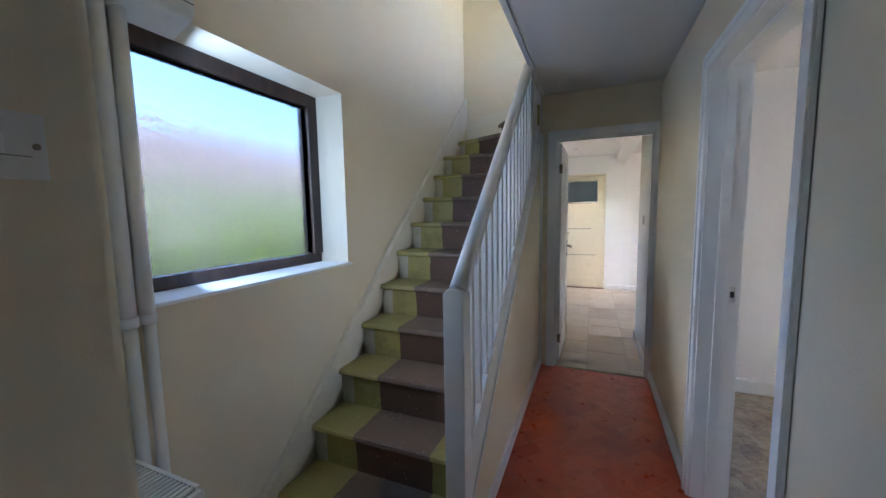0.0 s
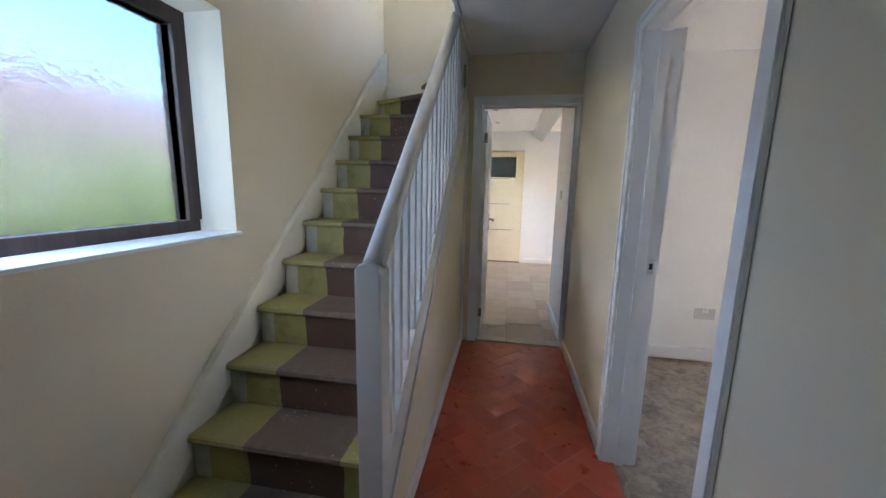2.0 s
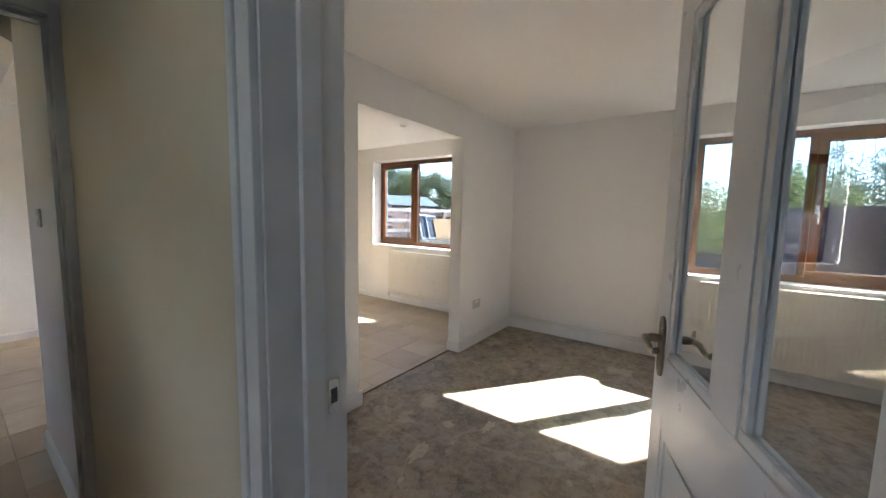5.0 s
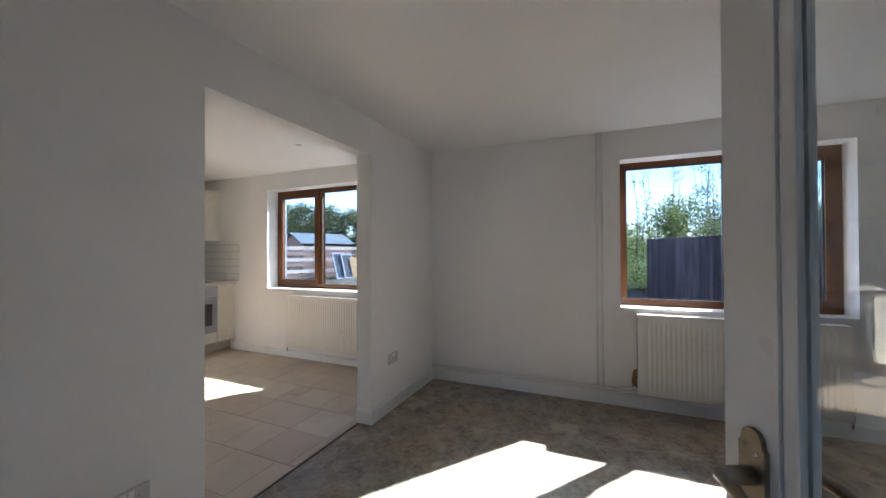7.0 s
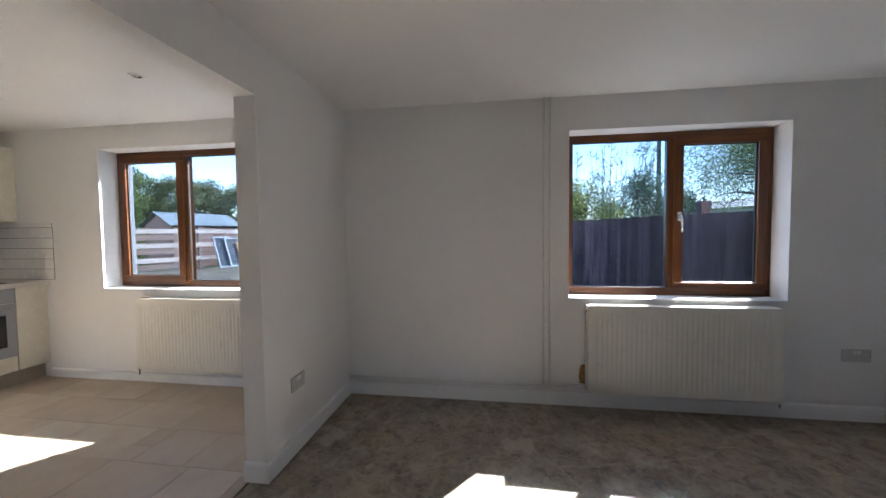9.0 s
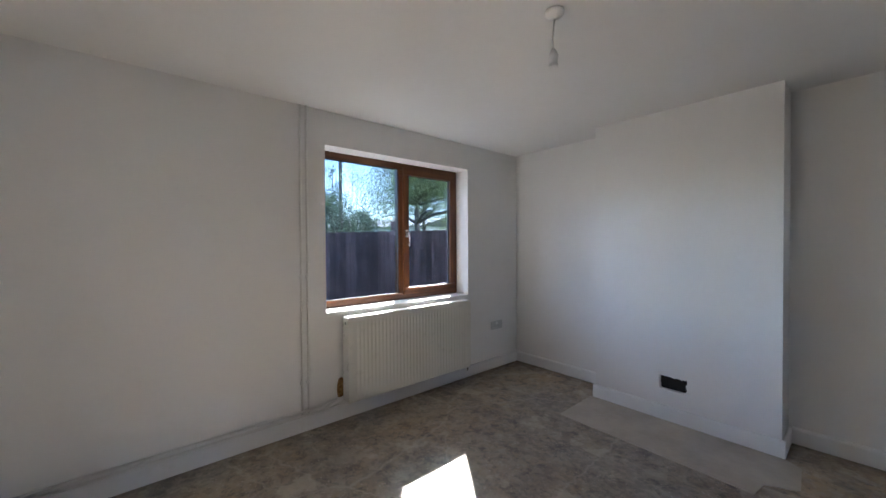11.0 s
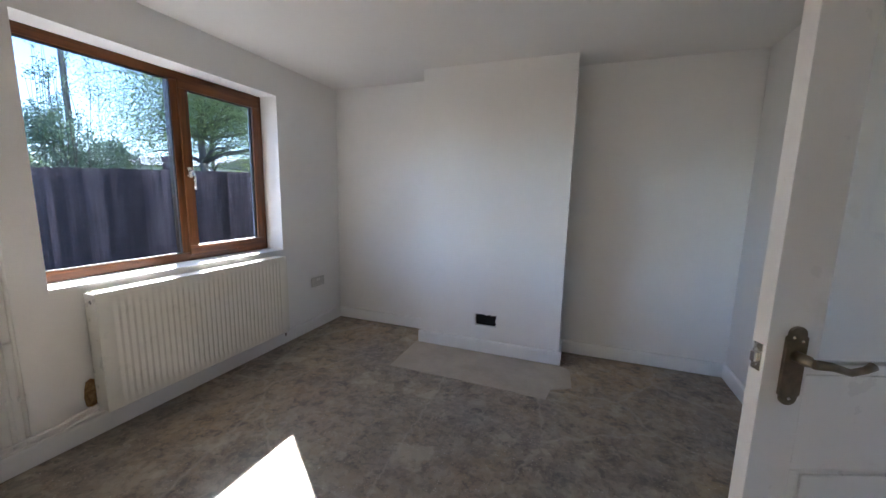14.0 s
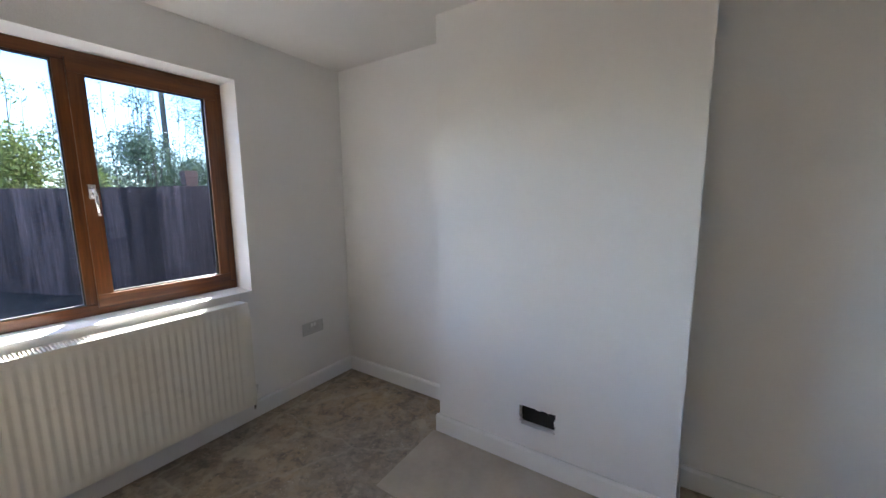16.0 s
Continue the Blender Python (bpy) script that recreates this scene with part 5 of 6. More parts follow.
def ground():
    """One sheet to the horizon, banked up round the back of the house."""
    def lines(a, b):
        near = np.arange(a - 12, b + 12.01, 0.5)
        far = np.array([20, 35, 60, 110, 200, 400, 900.0])
        return np.concatenate([(a - 12 - far)[::-1], near, b + 12 + far])

    xs, ys = lines(-1.4, 4.68), lines(-1.55, 7.5)
    rng = random.Random(9)
    verts, faces = [], []
    for x in xs:
        for y in ys:
            d = max(-1.4 - x, x - 4.68, -1.55 - y, y - 7.5)
            high = 0.33 if x > 4.0 else -0.15
            if d <= 0.01:
                z = -0.4
            else:
                k = min(d / 1.3, 1.0)
                z = -0.2 + (high + 0.2) * k * k * (3 - 2 * k) + rng.uniform(-0.03, 0.03) * (1 if d < 9 else 0.3)
            verts.append((x, y, z))
    n = len(ys)
    for i in range(len(xs) - 1):
        for j in range(n - 1):
            faces.append((i * n + j, (i + 1) * n + j, (i + 1) * n + j + 1, i * n + j + 1))
    me = bpy.data.meshes.new("ground")
    me.from_pydata(verts, [], faces)
    me.polygons.foreach_set("use_smooth", [True] * len(faces))
    me.materials.append(soil_mat())
    tagged(new("ground", me), "dug dark soil running out to rough grass", "ground", "", "structure")


ground()


def leaf_mat(name, a, b, c):
    m = Mat(name, a, 0.55, spec=0.3)
    r = m.t.nodes.new("ShaderNodeNewGeometry").outputs["Random Per Island"]
    col = m.ramp(r, [(0.0, a), (0.5, b), (1.0, c)])
    m.color(col)
    tr = m.node("ShaderNodeBsdfTranslucent", Color=col)
    mx = m.t.nodes.new("ShaderNodeMixShader")
    mx.inputs[0].default_value = 0.45
    out = m.t.nodes["Material Output"]
    m.link(m.b.outputs[0], mx.inputs[1])
    m.link(tr.outputs[0], mx.inputs[2])
    m.link(mx.outputs[0], out.inputs["Surface"])
    return m.m


DARK_LEAF = leaf_mat("dark_evergreen_leaf", (0.11, 0.16, 0.10), (0.17, 0.23, 0.14), (0.26, 0.31, 0.19))
PALE_LEAF = leaf_mat("fresh_pale_leaf", (0.188, 0.244, 0.056), (0.281, 0.319, 0.094), (0.413, 0.394, 0.150))
BIRCH_LEAF = leaf_mat("young_birch_leaf", (0.150, 0.206, 0.066), (0.225, 0.281, 0.094), (0.319, 0.356, 0.131))
OLIVE_LEAF = leaf_mat("olive_hedge_leaf", (0.15, 0.18, 0.09), (0.24, 0.265, 0.13), (0.36, 0.36, 0.19))
HEDGE_LEAF = leaf_mat("bright_hedge_leaf", (0.22, 0.33, 0.02), (0.32, 0.43, 0.035), (0.44, 0.50, 0.06))
GARDEN_LEAF = leaf_mat("light_garden_leaf", (0.16, 0.22, 0.08), (0.25, 0.30, 0.11), (0.36, 0.38, 0.17))
BARK = wood_grain("grey_bark", (0.22, 0.20, 0.17), (0.08, 0.07, 0.06), "Z", 0.9, 18)
TWIG = plain("thin_brown_twig", (0.10, 0.075, 0.055), 0.85)


def leaves(name, blobs, count, size, material, parent, seed, label=""):
    """Small folded leaves scattered through a set of soft clumps (centre, radii)."""
    rng = np.random.RandomState(seed)
    vol = np.array([r[0] * r[1] * r[2] for _, r in blobs])
    pick = rng.choice(len(blobs), count, p=vol / vol.sum())
    cen = np.array([c for c, _ in blobs])[pick]
    rad = np.array([r for _, r in blobs])[pick]
    d = rng.normal(size=(count, 3))
    d /= np.linalg.norm(d, axis=1)[:, None]
    p = cen + d * rad * (rng.rand(count, 1) ** 0.45) * rng.uniform(0.75, 1.12, (count, 1))
    a = rng.normal(size=(count, 3))
    a /= np.linalg.norm(a, axis=1)[:, None]
    b = np.cross(a, rng.normal(size=(count, 3)))
    b /= np.linalg.norm(b, axis=1)[:, None]
    s = size * rng.uniform(0.5, 1.3, (count, 1))
    quad = np.stack([p - a * s, p + b * s * 0.42, p + a * s, p - b * s * 0.42], axis=1).reshape(-1, 3)
    faces = np.arange(count * 4).reshape(-1, 4)
    me = bpy.data.meshes.new(name)
    me.from_pydata(quad.tolist(), [], faces.tolist())
    me.materials.append(material)
    me.transform(ORIGIN[parent].inverted())
    ob = new(name, me)
    ob.parent = parent
    ORIGIN[ob] = ORIGIN[parent]
    return tagged(ob, label)


def clumps(x, y, z0, z1, r, n, seed, squash=0.8):
    rng = random.Random(seed)
    out = []
    for k in range(n):
        h = rng.random()
        w = r * (0.35 + 0.65 * math.sin(math.pi * min(0.15 + h * 0.85, 1.0)))
        a = rng.uniform(0, 2 * math.pi)
        q = w * math.sqrt(rng.random()) * 0.8
        s = r * rng.uniform(0.22, 0.42)
        out.append(((x + q * math.cos(a), y + q * math.sin(a), z0 + h * (z1 - z0)), (s, s, s * squash)))
    return out


def trunk(parent, x, y, z0, z1, r, seed, limbs=6, spread=1.0, droop=0.0):
    rng = random.Random(seed)
    bm = bmesh.new()
    pts, rad = [], []
    ox = oy = 0.0
    for k in range(7):
        f = k / 6
        pts.append((x + ox, y + oy, z0 - 0.1 + f * (z1 - z0)))
        rad.append(r * (1 - 0.8 * f))
        ox += rng.uniform(-0.05, 0.05) * spread
        oy += rng.uniform(-0.05, 0.05) * spread
    tube(bm, pts, rad, 10)
    t = part("trunk", bm, BARK, parent)
    for k in range(limbs):
        i = rng.randint(2, 5)
        a = rng.uniform(0, 2 * math.pi)
        ln = spread * rng.uniform(0.6, 1.2)
        s = Vector(pts[i])
        q = [s + Vector((math.cos(a) * ln * f, math.sin(a) * ln * f, ln * (0.7 * f - droop * f * f))) for f in (0, 0.3, 0.6, 0.85, 1.0)]
        bm = bmesh.new()
        tube(bm, q, [rad[i] * 0.6, rad[i] * 0.45, rad[i] * 0.3, rad[i] * 0.18, 0.006], 7)
        part("limb", bm, BARK, t)


def bush(label, x, y, z0, z1, r, count, size, mat, seed, shoots=0, shoot_top=0.0, n=26):
    b = thing("bush", label, "bush", (x, y, z0))
    trunk(b, x, y, z0, z0 + (z1 - z0) * 0.7, 0.06, seed, 5, r * 0.6)
    leaves("crown", clumps(x, y, z0 + 0.1, z1, r, n, seed), count, size, mat, b, seed)
    rng = random.Random(seed + 1)
    for k in range(shoots):
        a, q = rng.uniform(0, 2 * math.pi), r * 0.75 * rng.random()
        px, py = x + q * math.cos(a), y + q * math.sin(a)
        top = z1 + (shoot_top - z1) * rng.uniform(0.35, 1.0)
        bm = bmesh.new()
        pts = [(px + rng.uniform(-0.06, 0.06), py + rng.uniform(-0.06, 0.06), z0 + 0.8 + (top - z0 - 0.8) * f) for f in (0, 0.25, 0.5, 0.75, 1.0)]
        tube(bm, pts, [0.014, 0.011, 0.008, 0.006, 0.003], 6)
        s = part("shoot", bm, TWIG, b, "tall thin shoot")
        leaves("shoot_leaves", [((p[0], p[1], p[2]), (0.10 + 0.05 * rng.random(), 0.10, 0.22)) for p in pts[2:]], 90, size * 0.85, mat, s, seed + 40 + k)
    return b


def tree(label, x, y, z0, z1, r, count, size, mat, seed, low=0.4, thick=0.13):
    t = thing("tree", label, "tree", (x, y, z0))
    trunk(t, x, y, z0, z1 * 0.92, thick, seed, 10, r * 0.75, 0.55)
    zl = z0 + (z1 - z0) * low
    blobs = clumps(x, y, zl, z1, r, 46, seed, 1.1)
    rng = random.Random(seed + 5)
    for k in range(34):
        a, q = rng.uniform(0, 2 * math.pi), r * rng.uniform(0.35, 1.05)
        blobs.append(((x + q * math.cos(a), y + q * math.sin(a), zl + rng.uniform(-0.22, 0.40) * (z1 - zl)), (0.17 * r, 0.17 * r, 0.30 * r)))
    leaves("crown", blobs, count, size, mat, t, seed)
    bm = bmesh.new()
    for (cx, cy, cz), _ in blobs:
        f = min(max((cz - 0.4 - z0) / (z1 - z0), 0.40), 0.88)
        a = Vector((x, y, z0 + f * (z1 - z0)))
        b = Vector((cx, cy, cz))
        mid = (a + b) / 2 + Vector((rng.uniform(-0.15, 0.15), rng.uniform(-0.15, 0.15), 0.35))
        tip = b + (b - a) * 0.12 + Vector((0, 0, -0.35))
        tube(bm, [a, (a + mid) / 2, mid, (mid + b) / 2 + Vector((0, 0, 0.1)), b, tip], [0.026, 0.020, 0.015, 0.010, 0.006, 0.002], 5)
    part("branches", bm, BARK, t)
    return t


G = 0.33
bush("dense dark evergreen bush behind the fence", 13.2, -2.2, G, 2.9, 1.9, 17000, 0.040, DARK_LEAF, 3, 22, 4.7)
bush("dense dark evergreen bush behind the fence", 12.9, -3.1, G, 2.35, 0.85, 6000, 0.036, DARK_LEAF, 13, 4, 3.2)
bush("pale green spring bush beyond the fence end", 11.3, 0.25, G, 2.45, 1.35, 14000, 0.038, PALE_LEAF, 5, 7, 4.0)
bush("pale green spring bush beyond the fence end", 13.6, 1.5, G, 2.2, 1.4, 9000, 0.04, PALE_LEAF, 6, 2, 3.0)
bush("grey-green open bush behind the fence", 12.6, -0.9, G, 3.0, 1.0, 5000, 0.035, OLIVE_LEAF, 7, 6, 3.9)
tree("slender birch tree with drooping fresh leaves", 12.9, -5.5, G, 6.6, 3.2, 110000, 0.031, BIRCH_LEAF, 11, 0.45, 0.14)
tree("slender birch tree with drooping fresh leaves", 16.5, -8.6, G, 6.4, 2.2, 20000, 0.03, BIRCH_LEAF, 17, 0.34, 0.11)
tree("slender birch tree with drooping fresh leaves", 10.2, -8.6, G, 6.6, 2.2, 20000, 0.03, BIRCH_LEAF, 19, 0.25, 0.12)
bush("pale yellow-green shrub behind the fence", 12.3, -7.4, G, 2.9, 1.2, 10000, 0.038, PALE_LEAF, 21)
for k, (x, y, top, r, kind) in enumerate(((14.2, 17.6, 4.2, 1.4, 1), (15.6, 17.9, 4.1, 1.4, 1), (16.3, 16.7, 3.75, 1.3, 0), (17.5, 16.3, 3.75, 1.3, 0), (18.2, 15.2, 3.55, 1.3, 0), (19.3, 14.4, 3.4, 1.3, 0), (20.2, 12.9, 3.3, 1.4, 0), (12.6, 18.6, 4.0, 1.5, 1))):
    bush("light green garden tree behind the shed" if kind else "olive green garden tree behind the shed", x, y, G, top, r * 1.25, 20000, 0.06, GARDEN_LEAF if kind else OLIVE_LEAF, 60 + k, n=60)


def far_woods():
    rng = random.Random(2)
    blobs = []
    for k in range(150):
        a = radians(-75 + 165 * k / 149)
        d = rng.uniform(85, 120)
        h = rng.uniform(2.0, 5.0)
        blobs.append(((d * math.cos(a), d * math.sin(a), h * 0.5), (rng.uniform(2.5, 5), rng.uniform(2.5, 5), h * 0.75)))
    t = thing("far_woods", "distant line of trees and hedges", "woodland", (90, 0, 0), kind="stuff")
    leaves("canopy", blobs, 26000, 0.55, OLIVE_LEAF, t, 77)


far_woods()

FENCE_WOOD = wood_grain("dark_stained_fence_board", (0.25, 0.18, 0.17), (0.030, 0.022, 0.021), "Z", 0.85, 22, 0.95)
RAIL_WOOD = wood_grain("weathered_pink_timber", (0.58, 0.43, 0.35), (0.36, 0.25, 0.19), "X", 0.8, 18, 0.5)
# Front rails: sunlight on the timber is put into this paler colour.
SUNLIT_RAIL = wood_grain("sunlit_cream_timber", (0.86, 0.76, 0.64), (0.66, 0.52, 0.42), "X", 0.8, 18, 0.3)
SHED_WOOD = wood_grain("faded_pink_shed_board", (0.55, 0.36, 0.28), (0.36, 0.22, 0.16), "X", 0.8, 18, 0.4)
FELT = plain("pale_grey_roof_felt", (0.27, 0.31, 0.30), 0.95, vary=0.25, scale=4)
PLY = plain("orange_plywood", (0.50, 0.30, 0.14), 0.7, vary=0.2, scale=6)
PANEL_GREY = plain("dark_grey_panel", (0.06, 0.07, 0.08), 0.45, vary=0.2)


def board_fence():
    a, b = Vector((4.95, -1.08, 0)), Vector((9.35, 0.92, 0))
    d = (b - a).normalized()
    ang = math.degrees(math.atan2(d.y, d.x))
    length = (b - a).length
    f = thing("board_fence", "tall dark stained close-boarded garden fence", "fence", (a.x, a.y, 0.2), ang)
    rng = random.Random(8)
    pitch = 0.108
    n = int(length / pitch)
    for k in range(n):
        u = k * pitch
        bm = bmesh.new()
        top = 1.352 + rng.uniform(-0.004, 0.004)
        prism(bm, [(u, 0.0), (u + 0.100, 0.014), (u + 0.100, 0.066), (u, 0.010)], top, Matrix.Translation((0, 0.006 * rng.random() + 0.030 * (k % 2), 0)))
        part("board", bm, FENCE_WOOD, f, "", True)
    for k in range(int(length / 1.45) + 1):
        u = min(k * 1.45, length - 0.05)
        bm = bmesh.new()
        box(bm, u, -0.115, -0.2, u + 0.09, -0.025, 1.30, 0.006)
        part("post", bm, FENCE_WOOD, f, "", True)
    for z in (0.3, 0.75, 1.2):
        bm = bmesh.new()
        box(bm, 0.0, -0.062, z, length, -0.001, z + 0.07, 0.004)
        part("rail", bm, FENCE_WOOD, f, "", True)


board_fence()


def brick_pier(label, x, y, z1, w, seed):
    t = thing("brick_pier", label, "chimney", (x, y, G))
    mat = Mat("red_brick", (0.25, 0.10, 0.07), 0.85)
    p = mat.where()
    br = mat.t.nodes.new("ShaderNodeObjectInfo").outputs["Random"]
    mat.color(mat.mix(mat.noise(p, 12.0), mat.ramp(br, [(0.0, (0.11, 0.08, 0.07)), (1.0, (0.17, 0.115, 0.095))]), (0.16, 0.08, 0.06)))
    z = G - 0.1
    k = 0
    while z < z1:
        bm = bmesh.new()
        o = 0.004 * (k % 2)
        box(bm, x - w / 2 - o, y - w / 2 - o, z, x + w / 2 + o, y + w / 2 + o, z + 0.066, 0.004)
        part("brick_course", bm, mat.m, t)
        z += 0.075
        k += 1
    bm = bmesh.new()
    box(bm, x - w / 2 + 0.01, y - w / 2 + 0.01, G - 0.1, x + w / 2 - 0.01, y + w / 2 - 0.01, z - 0.005)
    part("mortar_core", bm, plain("dark_mortar", (0.14, 0.09, 0.075), 0.9), t)


brick_pier("red brick pier standing behind the fence", 6.72, -0.47, 1.72, 0.12, 1)
brick_pier("red brick stack beyond the bushes", 15.9, -1.9, 2.35, 0.30, 2)


FENCE_AT = (11.6, 11.4, G)


def rail_fence():
    """Boards nailed by turns to the front and the back of the posts."""
    f = thing("ranch_fence", "weathered horizontal rail fence across the garden", "fence", FENCE_AT, -20.0)
    rng = random.Random(15)
    for k in range(8):
        bm = bmesh.new()
        box(bm, -5.1 + k * 1.7, 0.03, -0.25, -4.99 + k * 1.7, 0.13, 1.28, 0.008)
        part("post", bm, RAIL_WOOD, f, "", True)
    for k in range(6):
        z = 0.06 + k * 0.205
        for j in range(4):
            bm = bmesh.new()
            dz = rng.uniform(-0.015, 0.015)
            u = -5.1 + j * 2.97
            if k % 2:
                box(bm, u, 0.0, z + dz, u + 2.96, 0.026, z + 0.13 + dz, 0.004)
            else:
                box(bm, u, 0.132, z + dz, u + 2.96, 0.158, z + 0.15 + dz, 0.004)
            part("rail", bm, SUNLIT_RAIL if k % 2 else RAIL_WOOD, f, "", True)


rail_fence()


def shed():
    ang = -20.0
    s = thing("garden_shed", "faded pink timber shed with pale felt roof", "shed", (13.7, 13.55, G), ang)
    hw, hd, ev, rg = 1.12, 0.95, 1.40, 1.80
    for k in range(10):
        z = k * 0.131
        bm = bmesh.new()
        box(bm, -hw, -hd - 0.004 * (k % 2), z, hw, -hd + 0.02, z + 0.129, 0.004)
        part("front_board", bm, SHED_WOOD, s, "", True)
    for x in (-hw, hw - 0.02):
        bm = bmesh.new()
        prism(bm, [(-hd + 0.021, 0), (hd, 0), (hd, ev), (0, rg), (-hd + 0.021, ev)], 0.02, Matrix(((0, 0, 1, x), (1, 0, 0, 0), (0, 1, 0, 0), (0, 0, 0, 1))))
        part("gable", bm, SHED_WOOD, s, "", True)
    bm = bmesh.new()
    box(bm, -hw + 0.02, hd - 0.02, 0, hw - 0.02, hd, ev)
    part("back_wall", bm, SHED_WOOD, s, "", True)
    for sgn in (-1, 1):
        bm = bmesh.new()
        prism(bm, [(sgn * 0.0, rg + 0.03), (sgn * (hd + 0.15), ev - 0.04), (sgn * (hd + 0.15), ev - 0.015), (0.0, rg + 0.055)], 2 * hw + 0.3, Matrix(((0, 0, 1, -hw - 0.15), (1, 0, 0, 0), (0, 1, 0, 0), (0, 0, 0, 1))))
        part("roof_slope", bm, FELT, s, "pale grey felted roof slope", True)


shed()


def leaning_panels():
    ang = -20.0
    for k, (u, w, h, mat, nm, lb, cat) in enumerate(((0.30, 0.55, 1.05, PANEL_GREY, "window_panel", "dark framed panel leaning on the rail fence", "panel"), (0.62, 0.5, 1.0, PANEL_GREY, "window_panel", "dark framed panel leaning on the rail fence", "panel"), (0.95, 1.0, 0.86, PLY, "plywood_sheet", "orange plywood sheet leaning on the rail fence", "board"))):
        R = Matrix.Translation(FENCE_AT) @ Matrix.Rotation(radians(ang), 4, "Z")
        base = R @ Vector((u, -0.55 - 0.05 * k, 0))
        t = thing(nm, lb, cat, base, ang)
        lean = Matrix.Rotation(radians(-22), 4, "X")
        bm = bmesh.new()
        box(bm, 0, 0, 0, w, 0.02, h, 0.003)
        bm.transform(lean)
        part("sheet", bm, mat, t, "", True)
        if mat is PANEL_GREY:
            bm = bmesh.new()
            for a, b, c, e in ((0, w, 0, 0.05), (0, w, h - 0.05, h), (0, 0.05, 0.05, h - 0.05), (w - 0.05, w, 0.05, h - 0.05)):
                box(bm, a, -0.014, c, b, -0.001, e, 0.003)
            bm.transform(lean)
            part("edge_frame", bm, plain("pale_edge_frame", (0.5, 0.52, 0.55), 0.5), t, "pale metal edge", True)


leaning_panels()


def bungalow():
    b = thing("bungalow", "distant white bungalow with a dark low roof", "house", (27, -14, 0), 20)
    white, dark = plain("white_render", (0.7, 0.7, 0.68), 0.8), plain("dark_roof_tile", (0.05, 0.05, 0.055), 0.7)
    bm = bmesh.new()
    box(bm, -4, -3, -0.2, 4, 3, 2.7)
    part("wall", bm, white, b, "", True)
    bm = bmesh.new()
    prism(bm, [(-3.5, 2.65), (3.5, 2.65), (0, 3.4)], 8.8, Matrix(((0, 0, 1, -4.4), (1, 0, 0, 0), (0, 1, 0, 0), (0, 0, 0, 1))))
    part("roof", bm, dark, b, "", True)
    for y in (-1.8, 0.4):
        bm = bmesh.new()
        box(bm, -4.03, y, 1.0, -4.001, y + 1.2, 2.1)
        part("window", bm, BLACK_GLASS, b, "", True)


bungalow()


def utility_pole():
    p = thing("utility_pole", "tall wooden utility pole with a cable", "pole", (15.2, -3.4, G))
    bm = bmesh.new()
    tube(bm, [(15.2, -3.4, 0.0), (15.2, -3.4, 7.2)], [0.085, 0.06], 10)
    part("pole", bm, BARK, p)
    bm = bmesh.new()
    tube(bm, [(15.2 - 13 * f * 0.4, -3.4 + 24 * f, 6.9 - 3.0 * f * (1 - f) - 0.8 * f) for f in [k / 10 for k in range(11)]], 0.008, 6)
    part("cable", bm, BLACK, p, "thin black overhead cable")


utility_pole()


def west_garden():
    h = thing("garden_hedge", "bright clipped hedge outside the hall window", "hedge", (-9.5, 8.0, -0.15))
    blobs = [((-9.5 + 0.2 * math.sin(k), -3.0 + k * 0.75, 1.05), (0.7, 0.7, 1.9 + 0.2 * math.sin(k * 2.3))) for k in range(34)]
    leaves("crown", blobs, 22000, 0.07, HEDGE_LEAF, h, 41)
    bm = bmesh.new()
    for k in range(34):
        tube(bm, [(-9.5, -3.0 + k * 0.75, -0.2), (-9.5, -2.95 + k * 0.75, 1.0)], [0.03, 0.012], 6)
    part("stems", bm, TWIG, h)
    b = thing("neighbour_house", "pale pink rendered house with a tiled roof", "house", (-23, 12, -0.2), 0)
    pink, tile = plain("pink_render", (0.70, 0.50, 0.46), 0.85), plain("pinkish_roof_tile", (0.42, 0.28, 0.24), 0.8, vary=0.3, scale=3)
    bm = bmesh.new()
    box(bm, -26, -8, -0.2, -20, 42, 3.0)
    part("wall", bm, pink, b)
    bm = bmesh.new()
    prism(bm, [(-26.3, 2.95), (-19.7, 2.95), (-23, 7.0)], 51, Matrix(((1, 0, 0, 0), (0, 0, -1, 42.5), (0, 1, 0, 0), (0, 0, 0, 1))))
    part("roof", bm, tile, b)
    for y in range(-6, 40, 4):
        bm = bmesh.new()
        box(bm, -19.999, y, 0.8, -19.96, y + 1.3, 1.9)
        part("window", bm, BLACK_GLASS, b)


west_garden()

# ---------------------------------------------------------------- laid pieces


def clip_poly(pts, x0, x1, y0, y1):
    for axis, lim, keep in ((0, x0, 1), (0, x1, -1), (1, y0, 1), (1, y1, -1)):
        out = []
        for i in range(len(pts)):
            p, q = pts[i], pts[(i + 1) % len(pts)]
            a, b = (p[axis] - lim) * keep, (q[axis] - lim) * keep
            if a >= 0:
                out.append(p)
            if a * b < 0:
                f = a / (a - b)
                out.append((p[0] + (q[0] - p[0]) * f, p[1] + (q[1] - p[1]) * f))
        pts = out
        if len(pts) < 3:
            return []
    return pts


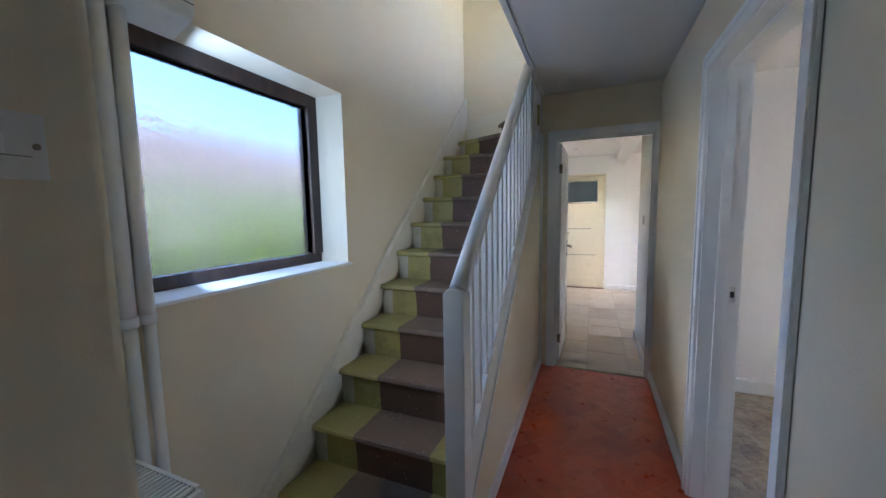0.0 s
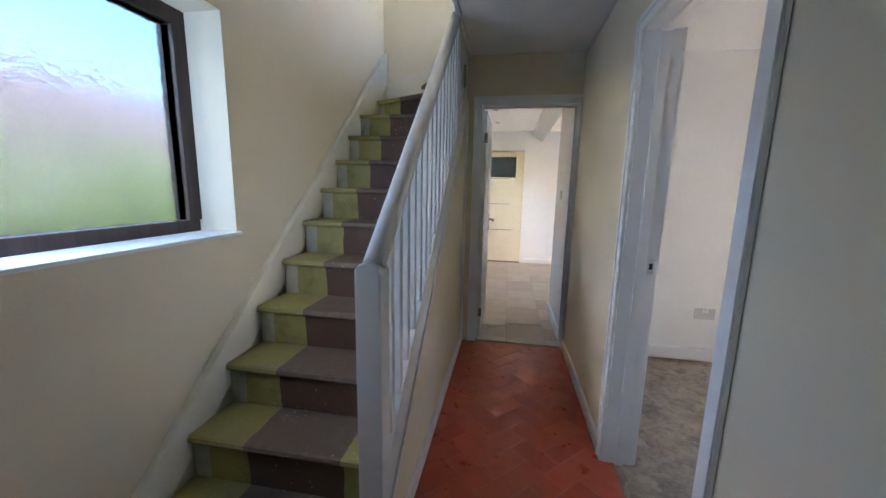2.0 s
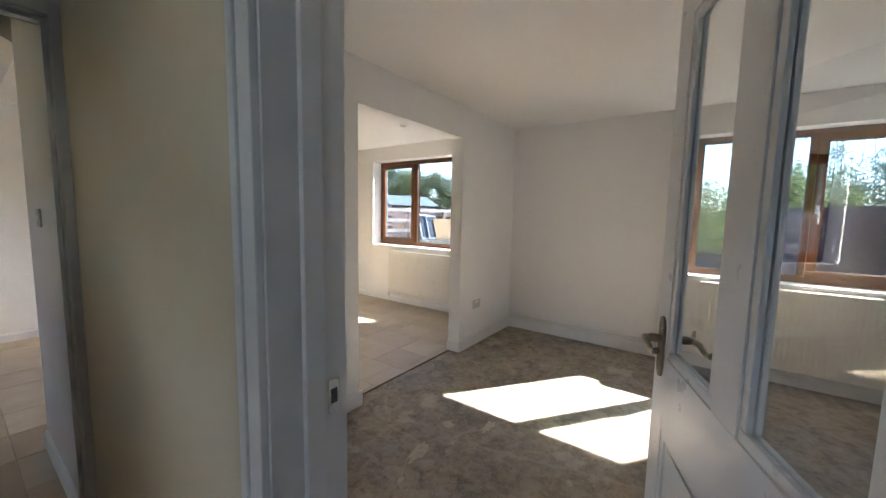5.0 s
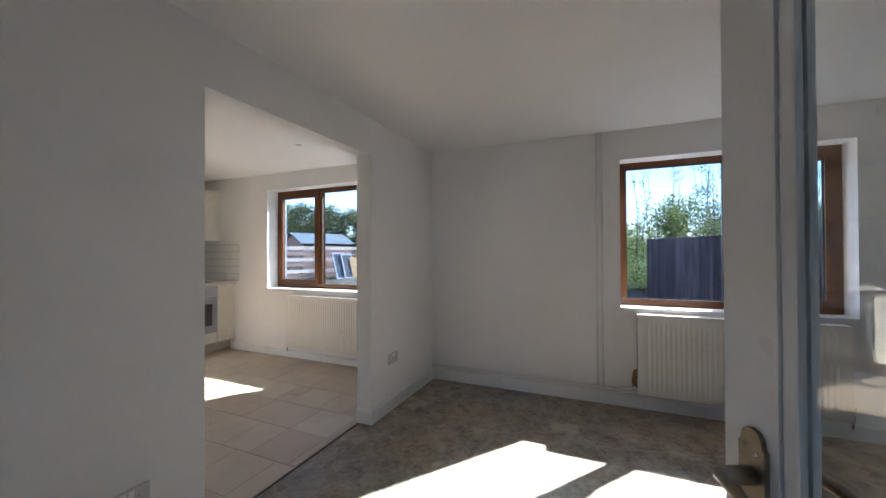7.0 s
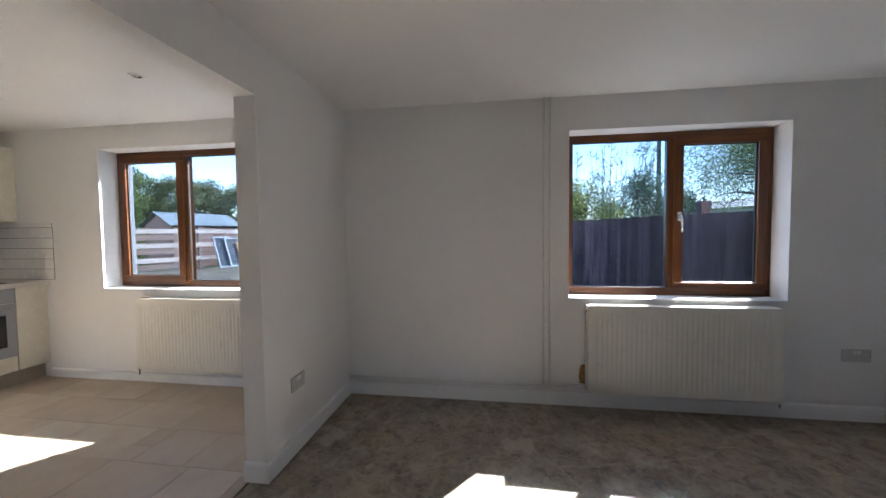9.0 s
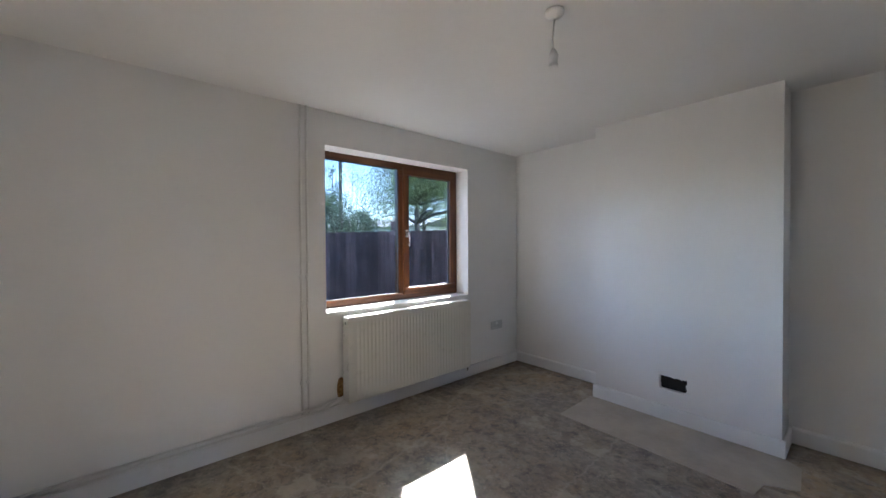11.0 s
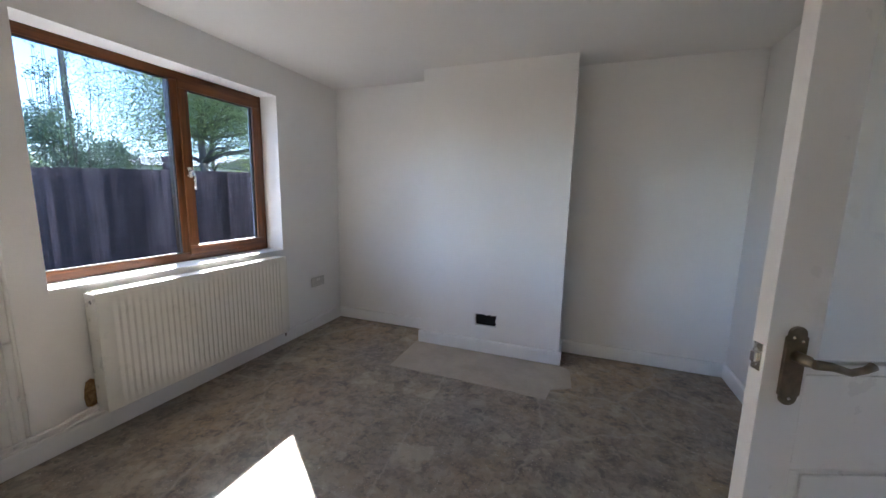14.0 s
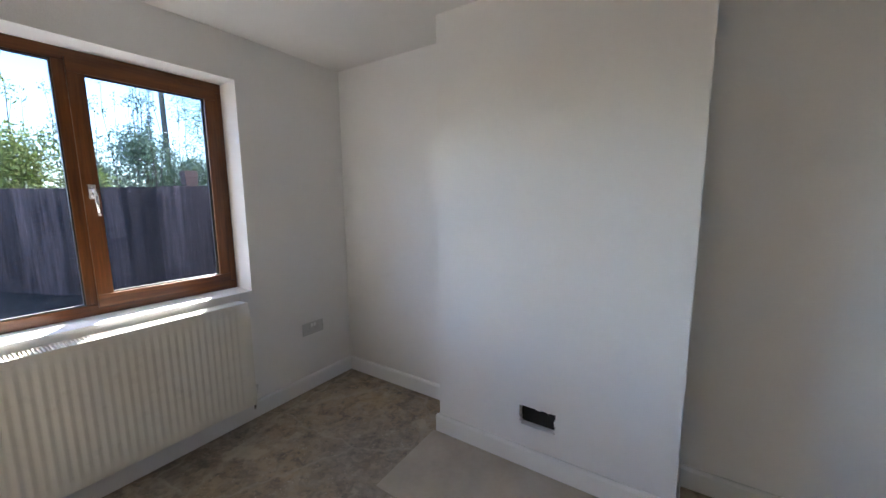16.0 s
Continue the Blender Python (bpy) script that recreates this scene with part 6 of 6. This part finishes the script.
def slab_mesh(name, pts, z0, z1, material, lip=0.003):
    """A flat piece with a small worn arris."""
    cx, cy = sum(p[0] for p in pts) / len(pts), sum(p[1] for p in pts) / len(pts)
    n = len(pts)
    verts = [(x, y, z0) for x, y in pts] + [(x, y, z1 - lip * 0.6) for x, y in pts]
    for x, y in pts:
        d = math.hypot(x - cx, y - cy)
        k = max(1 - lip * 1.4 / max(d, 0.02), 0.5)
        verts.append((cx + (x - cx) * k, cy + (y - cy) * k, z1))
    faces = [tuple(range(2 * n, 3 * n))]
    for i in range(n):
        j = (i + 1) % n
        faces += [(i, j, n + j, n + i), (n + i, n + j, 2 * n + j, 2 * n + i)]
    me = bpy.data.meshes.new(name)
    me.from_pydata(verts, [], faces)
    me.materials.append(material)
    return me


def lay(name, me, parent, x=0.0, y=0.0, z=0.0, turn=0.0):
    ob = new(name, me)
    ob.parent = parent
    ob.matrix_basis = pose(x, y, z, 0, 0, turn)
    return ob


def quarry_tiles():
    """Herringbone laid at 45 degrees, cut against the walls."""
    W, L, j = 0.1125, 0.225, 0.0038
    x0, x1, y0, y1 = -0.235, 0.668, -1.25, 3.456
    rng = random.Random(12)
    half = {}
    for nm, sx, sy in (("h", L, W), ("v", W, L)):
        half[nm] = slab_mesh("quarry_tile", [(-sx / 2 + j / 2, -sy / 2 + j / 2), (sx / 2 - j / 2, -sy / 2 + j / 2), (sx / 2 - j / 2, sy / 2 - j / 2), (-sx / 2 + j / 2, sy / 2 - j / 2)], -0.012, 0.0, QUARRY, 0.0018)
    c, s = math.cos(radians(45)), math.sin(radians(45))
    count = 0
    for i in range(-60, 60):
        for k in range(-20, 20):
            for nm, u, v in (("h", i * W + k * 2 * L * 1.0 + L / 2, i * W + W / 2), ("v", i * W + k * 2 * L + L + W / 2, i * W - W + L / 2 + 0.0)):
                x, y = u * c - v * s + 0.11, u * s + v * c + 0.62
                if not (x0 - 0.2 < x < x1 + 0.2 and y0 - 0.2 < y < y1 + 0.2):
                    continue
                sx, sy = (L, W) if nm == "h" else (W, L)
                q = [(-sx / 2 + j / 2, -sy / 2 + j / 2), (sx / 2 - j / 2, -sy / 2 + j / 2), (sx / 2 - j / 2, sy / 2 - j / 2), (-sx / 2 + j / 2, sy / 2 - j / 2)]
                wpts = [(x + a * c - b * s, y + a * s + b * c) for a, b in q]
                z = rng.uniform(-0.0004, 0.0006)
                inside = all(x0 <= p[0] <= x1 and y0 <= p[1] <= y1 for p in wpts)
                if inside:
                    lay("quarry_tile", half[nm], floor_hall, x, y, z, 45)
                else:
                    cut = clip_poly(wpts, x0, x1, y0, y1)
                    if len(cut) >= 3:
                        lay("quarry_tile", slab_mesh("quarry_tile", cut, -0.012, 0.0, QUARRY, 0.0018), floor_hall, 0, 0, z)
                count += 1
    # the strip in front of the stairs
    return count


quarry_tiles()


def stair_foot_tiles():
    """Quarry tiles in the recess at the foot of the stairs."""
    y = 0.60
    while y < 1.22:
        x = -1.05
        while x < -0.25:
            pts = [(x, y), (min(x + 0.219, -0.242), y), (min(x + 0.219, -0.242), y + 0.107), (x, y + 0.107)]
            lay("quarry_tile", slab_mesh("quarry_tile", pts, -0.012, 0.0, QUARRY, 0.0018), floor_hall)
            x += 0.225
        y += 0.1125


stair_foot_tiles()


def limestone_tiles():
    """Mixed-size stone slabs in courses, with a few small inserts."""
    rng = random.Random(21)
    j = 0.005
    x = 2.955 - 0.35 * 12
    while x < 4.34:
        xa, xb = x, x + 0.35
        y = 3.56 + rng.choice((0.0, 0.21, 0.3)) - 0.5
        if abs(x - 3.305) < 0.01:
            y = 3.77 - 0.52
        k = 0
        while y < 7.1:
            w = rng.choice((0.35, 0.52, 0.35, 0.26, 0.52))
            small = False
            if abs(x - 3.305) < 0.01:
                w = (0.52, 0.26, 0.35, 0.15, 0.52, 0.35)[k % 6]
                small = k % 6 == 3
            cells = [(xa, xb, y, y + w)]
            if small:
                cells = [(xa, xa + 0.15, y, y + w), (xa + 0.15, xb, y, y + w)]
            for a, b, c, d in cells:
                lo = 3.560 if a > 0.6 else 3.468
                pts = clip_poly([(a + j / 2, c + j / 2), (b - j / 2, c + j / 2), (b - j / 2, d - j / 2), (a + j / 2, d - j / 2)], -1.08, 4.359, lo, 7.098)
                if len(pts) >= 3:
                    lay("stone_tile", slab_mesh("stone_tile", pts, -0.004, 0.0095, LIMESTONE, 0.0014), floor_kitchen, 0, 0, rng.uniform(-0.0006, 0.0006))
            y += w
            k += 1
        x += 0.35


limestone_tiles()


def metro(parent_name, label, horizontal, a0, a1, z0, z1, face, way):
    """White brick-bond wall tiles with grey joints."""
    W, H, j, th = 0.236, 0.0985, 0.004, 0.007
    bm = bmesh.new()
    lo, hi = sorted((face, face + way * 0.003))
    if horizontal:
        box(bm, a0, lo, z0, a1, hi, z1)
    else:
        box(bm, lo, a0, z0, hi, a1, z1)
    wall = setting(parent_name, bm, GROUT, label, "tiles")
    white = TILE_WHITE
    rng = random.Random(int(a0 * 100))
    row, z = 0, z0 + 0.002
    while z + 0.03 < z1:
        a = a0 - (W / 2 if row % 2 else 0.0)
        while a < a1:
            p, q, r, s = max(a + j / 2, a0), min(a + W - j / 2, a1), z + j / 2, min(z + H - j / 2, z1)
            if q - p > 0.015:
                bm = bmesh.new()
                f0, f1 = sorted((face + way * 0.0032, face + way * (0.0032 + th + rng.uniform(-0.0006, 0.0006))))
                if horizontal:
                    box(bm, p, f0, r, q, f1, s)
                else:
                    box(bm, f0, p, r, f1, q, s)
                part("wall_tile", bm, white, wall)
            a += W
        z += H
        row += 1


TILE_WHITE = gloss_paint("white_glazed_tile", (0.84, 0.83, 0.80), 0.18, (0.66, 0.64, 0.6), 0.25)
metro("wall_tiles_north", "white brick-bond wall tiles behind the hob", True, 2.32, 4.359, 0.937, 1.66, 7.0998, -1)
metro("wall_tiles_east", "white brick-bond tiles returning beside the units", False, 6.36, 7.088, 0.937, 1.475, 4.3598, -1)
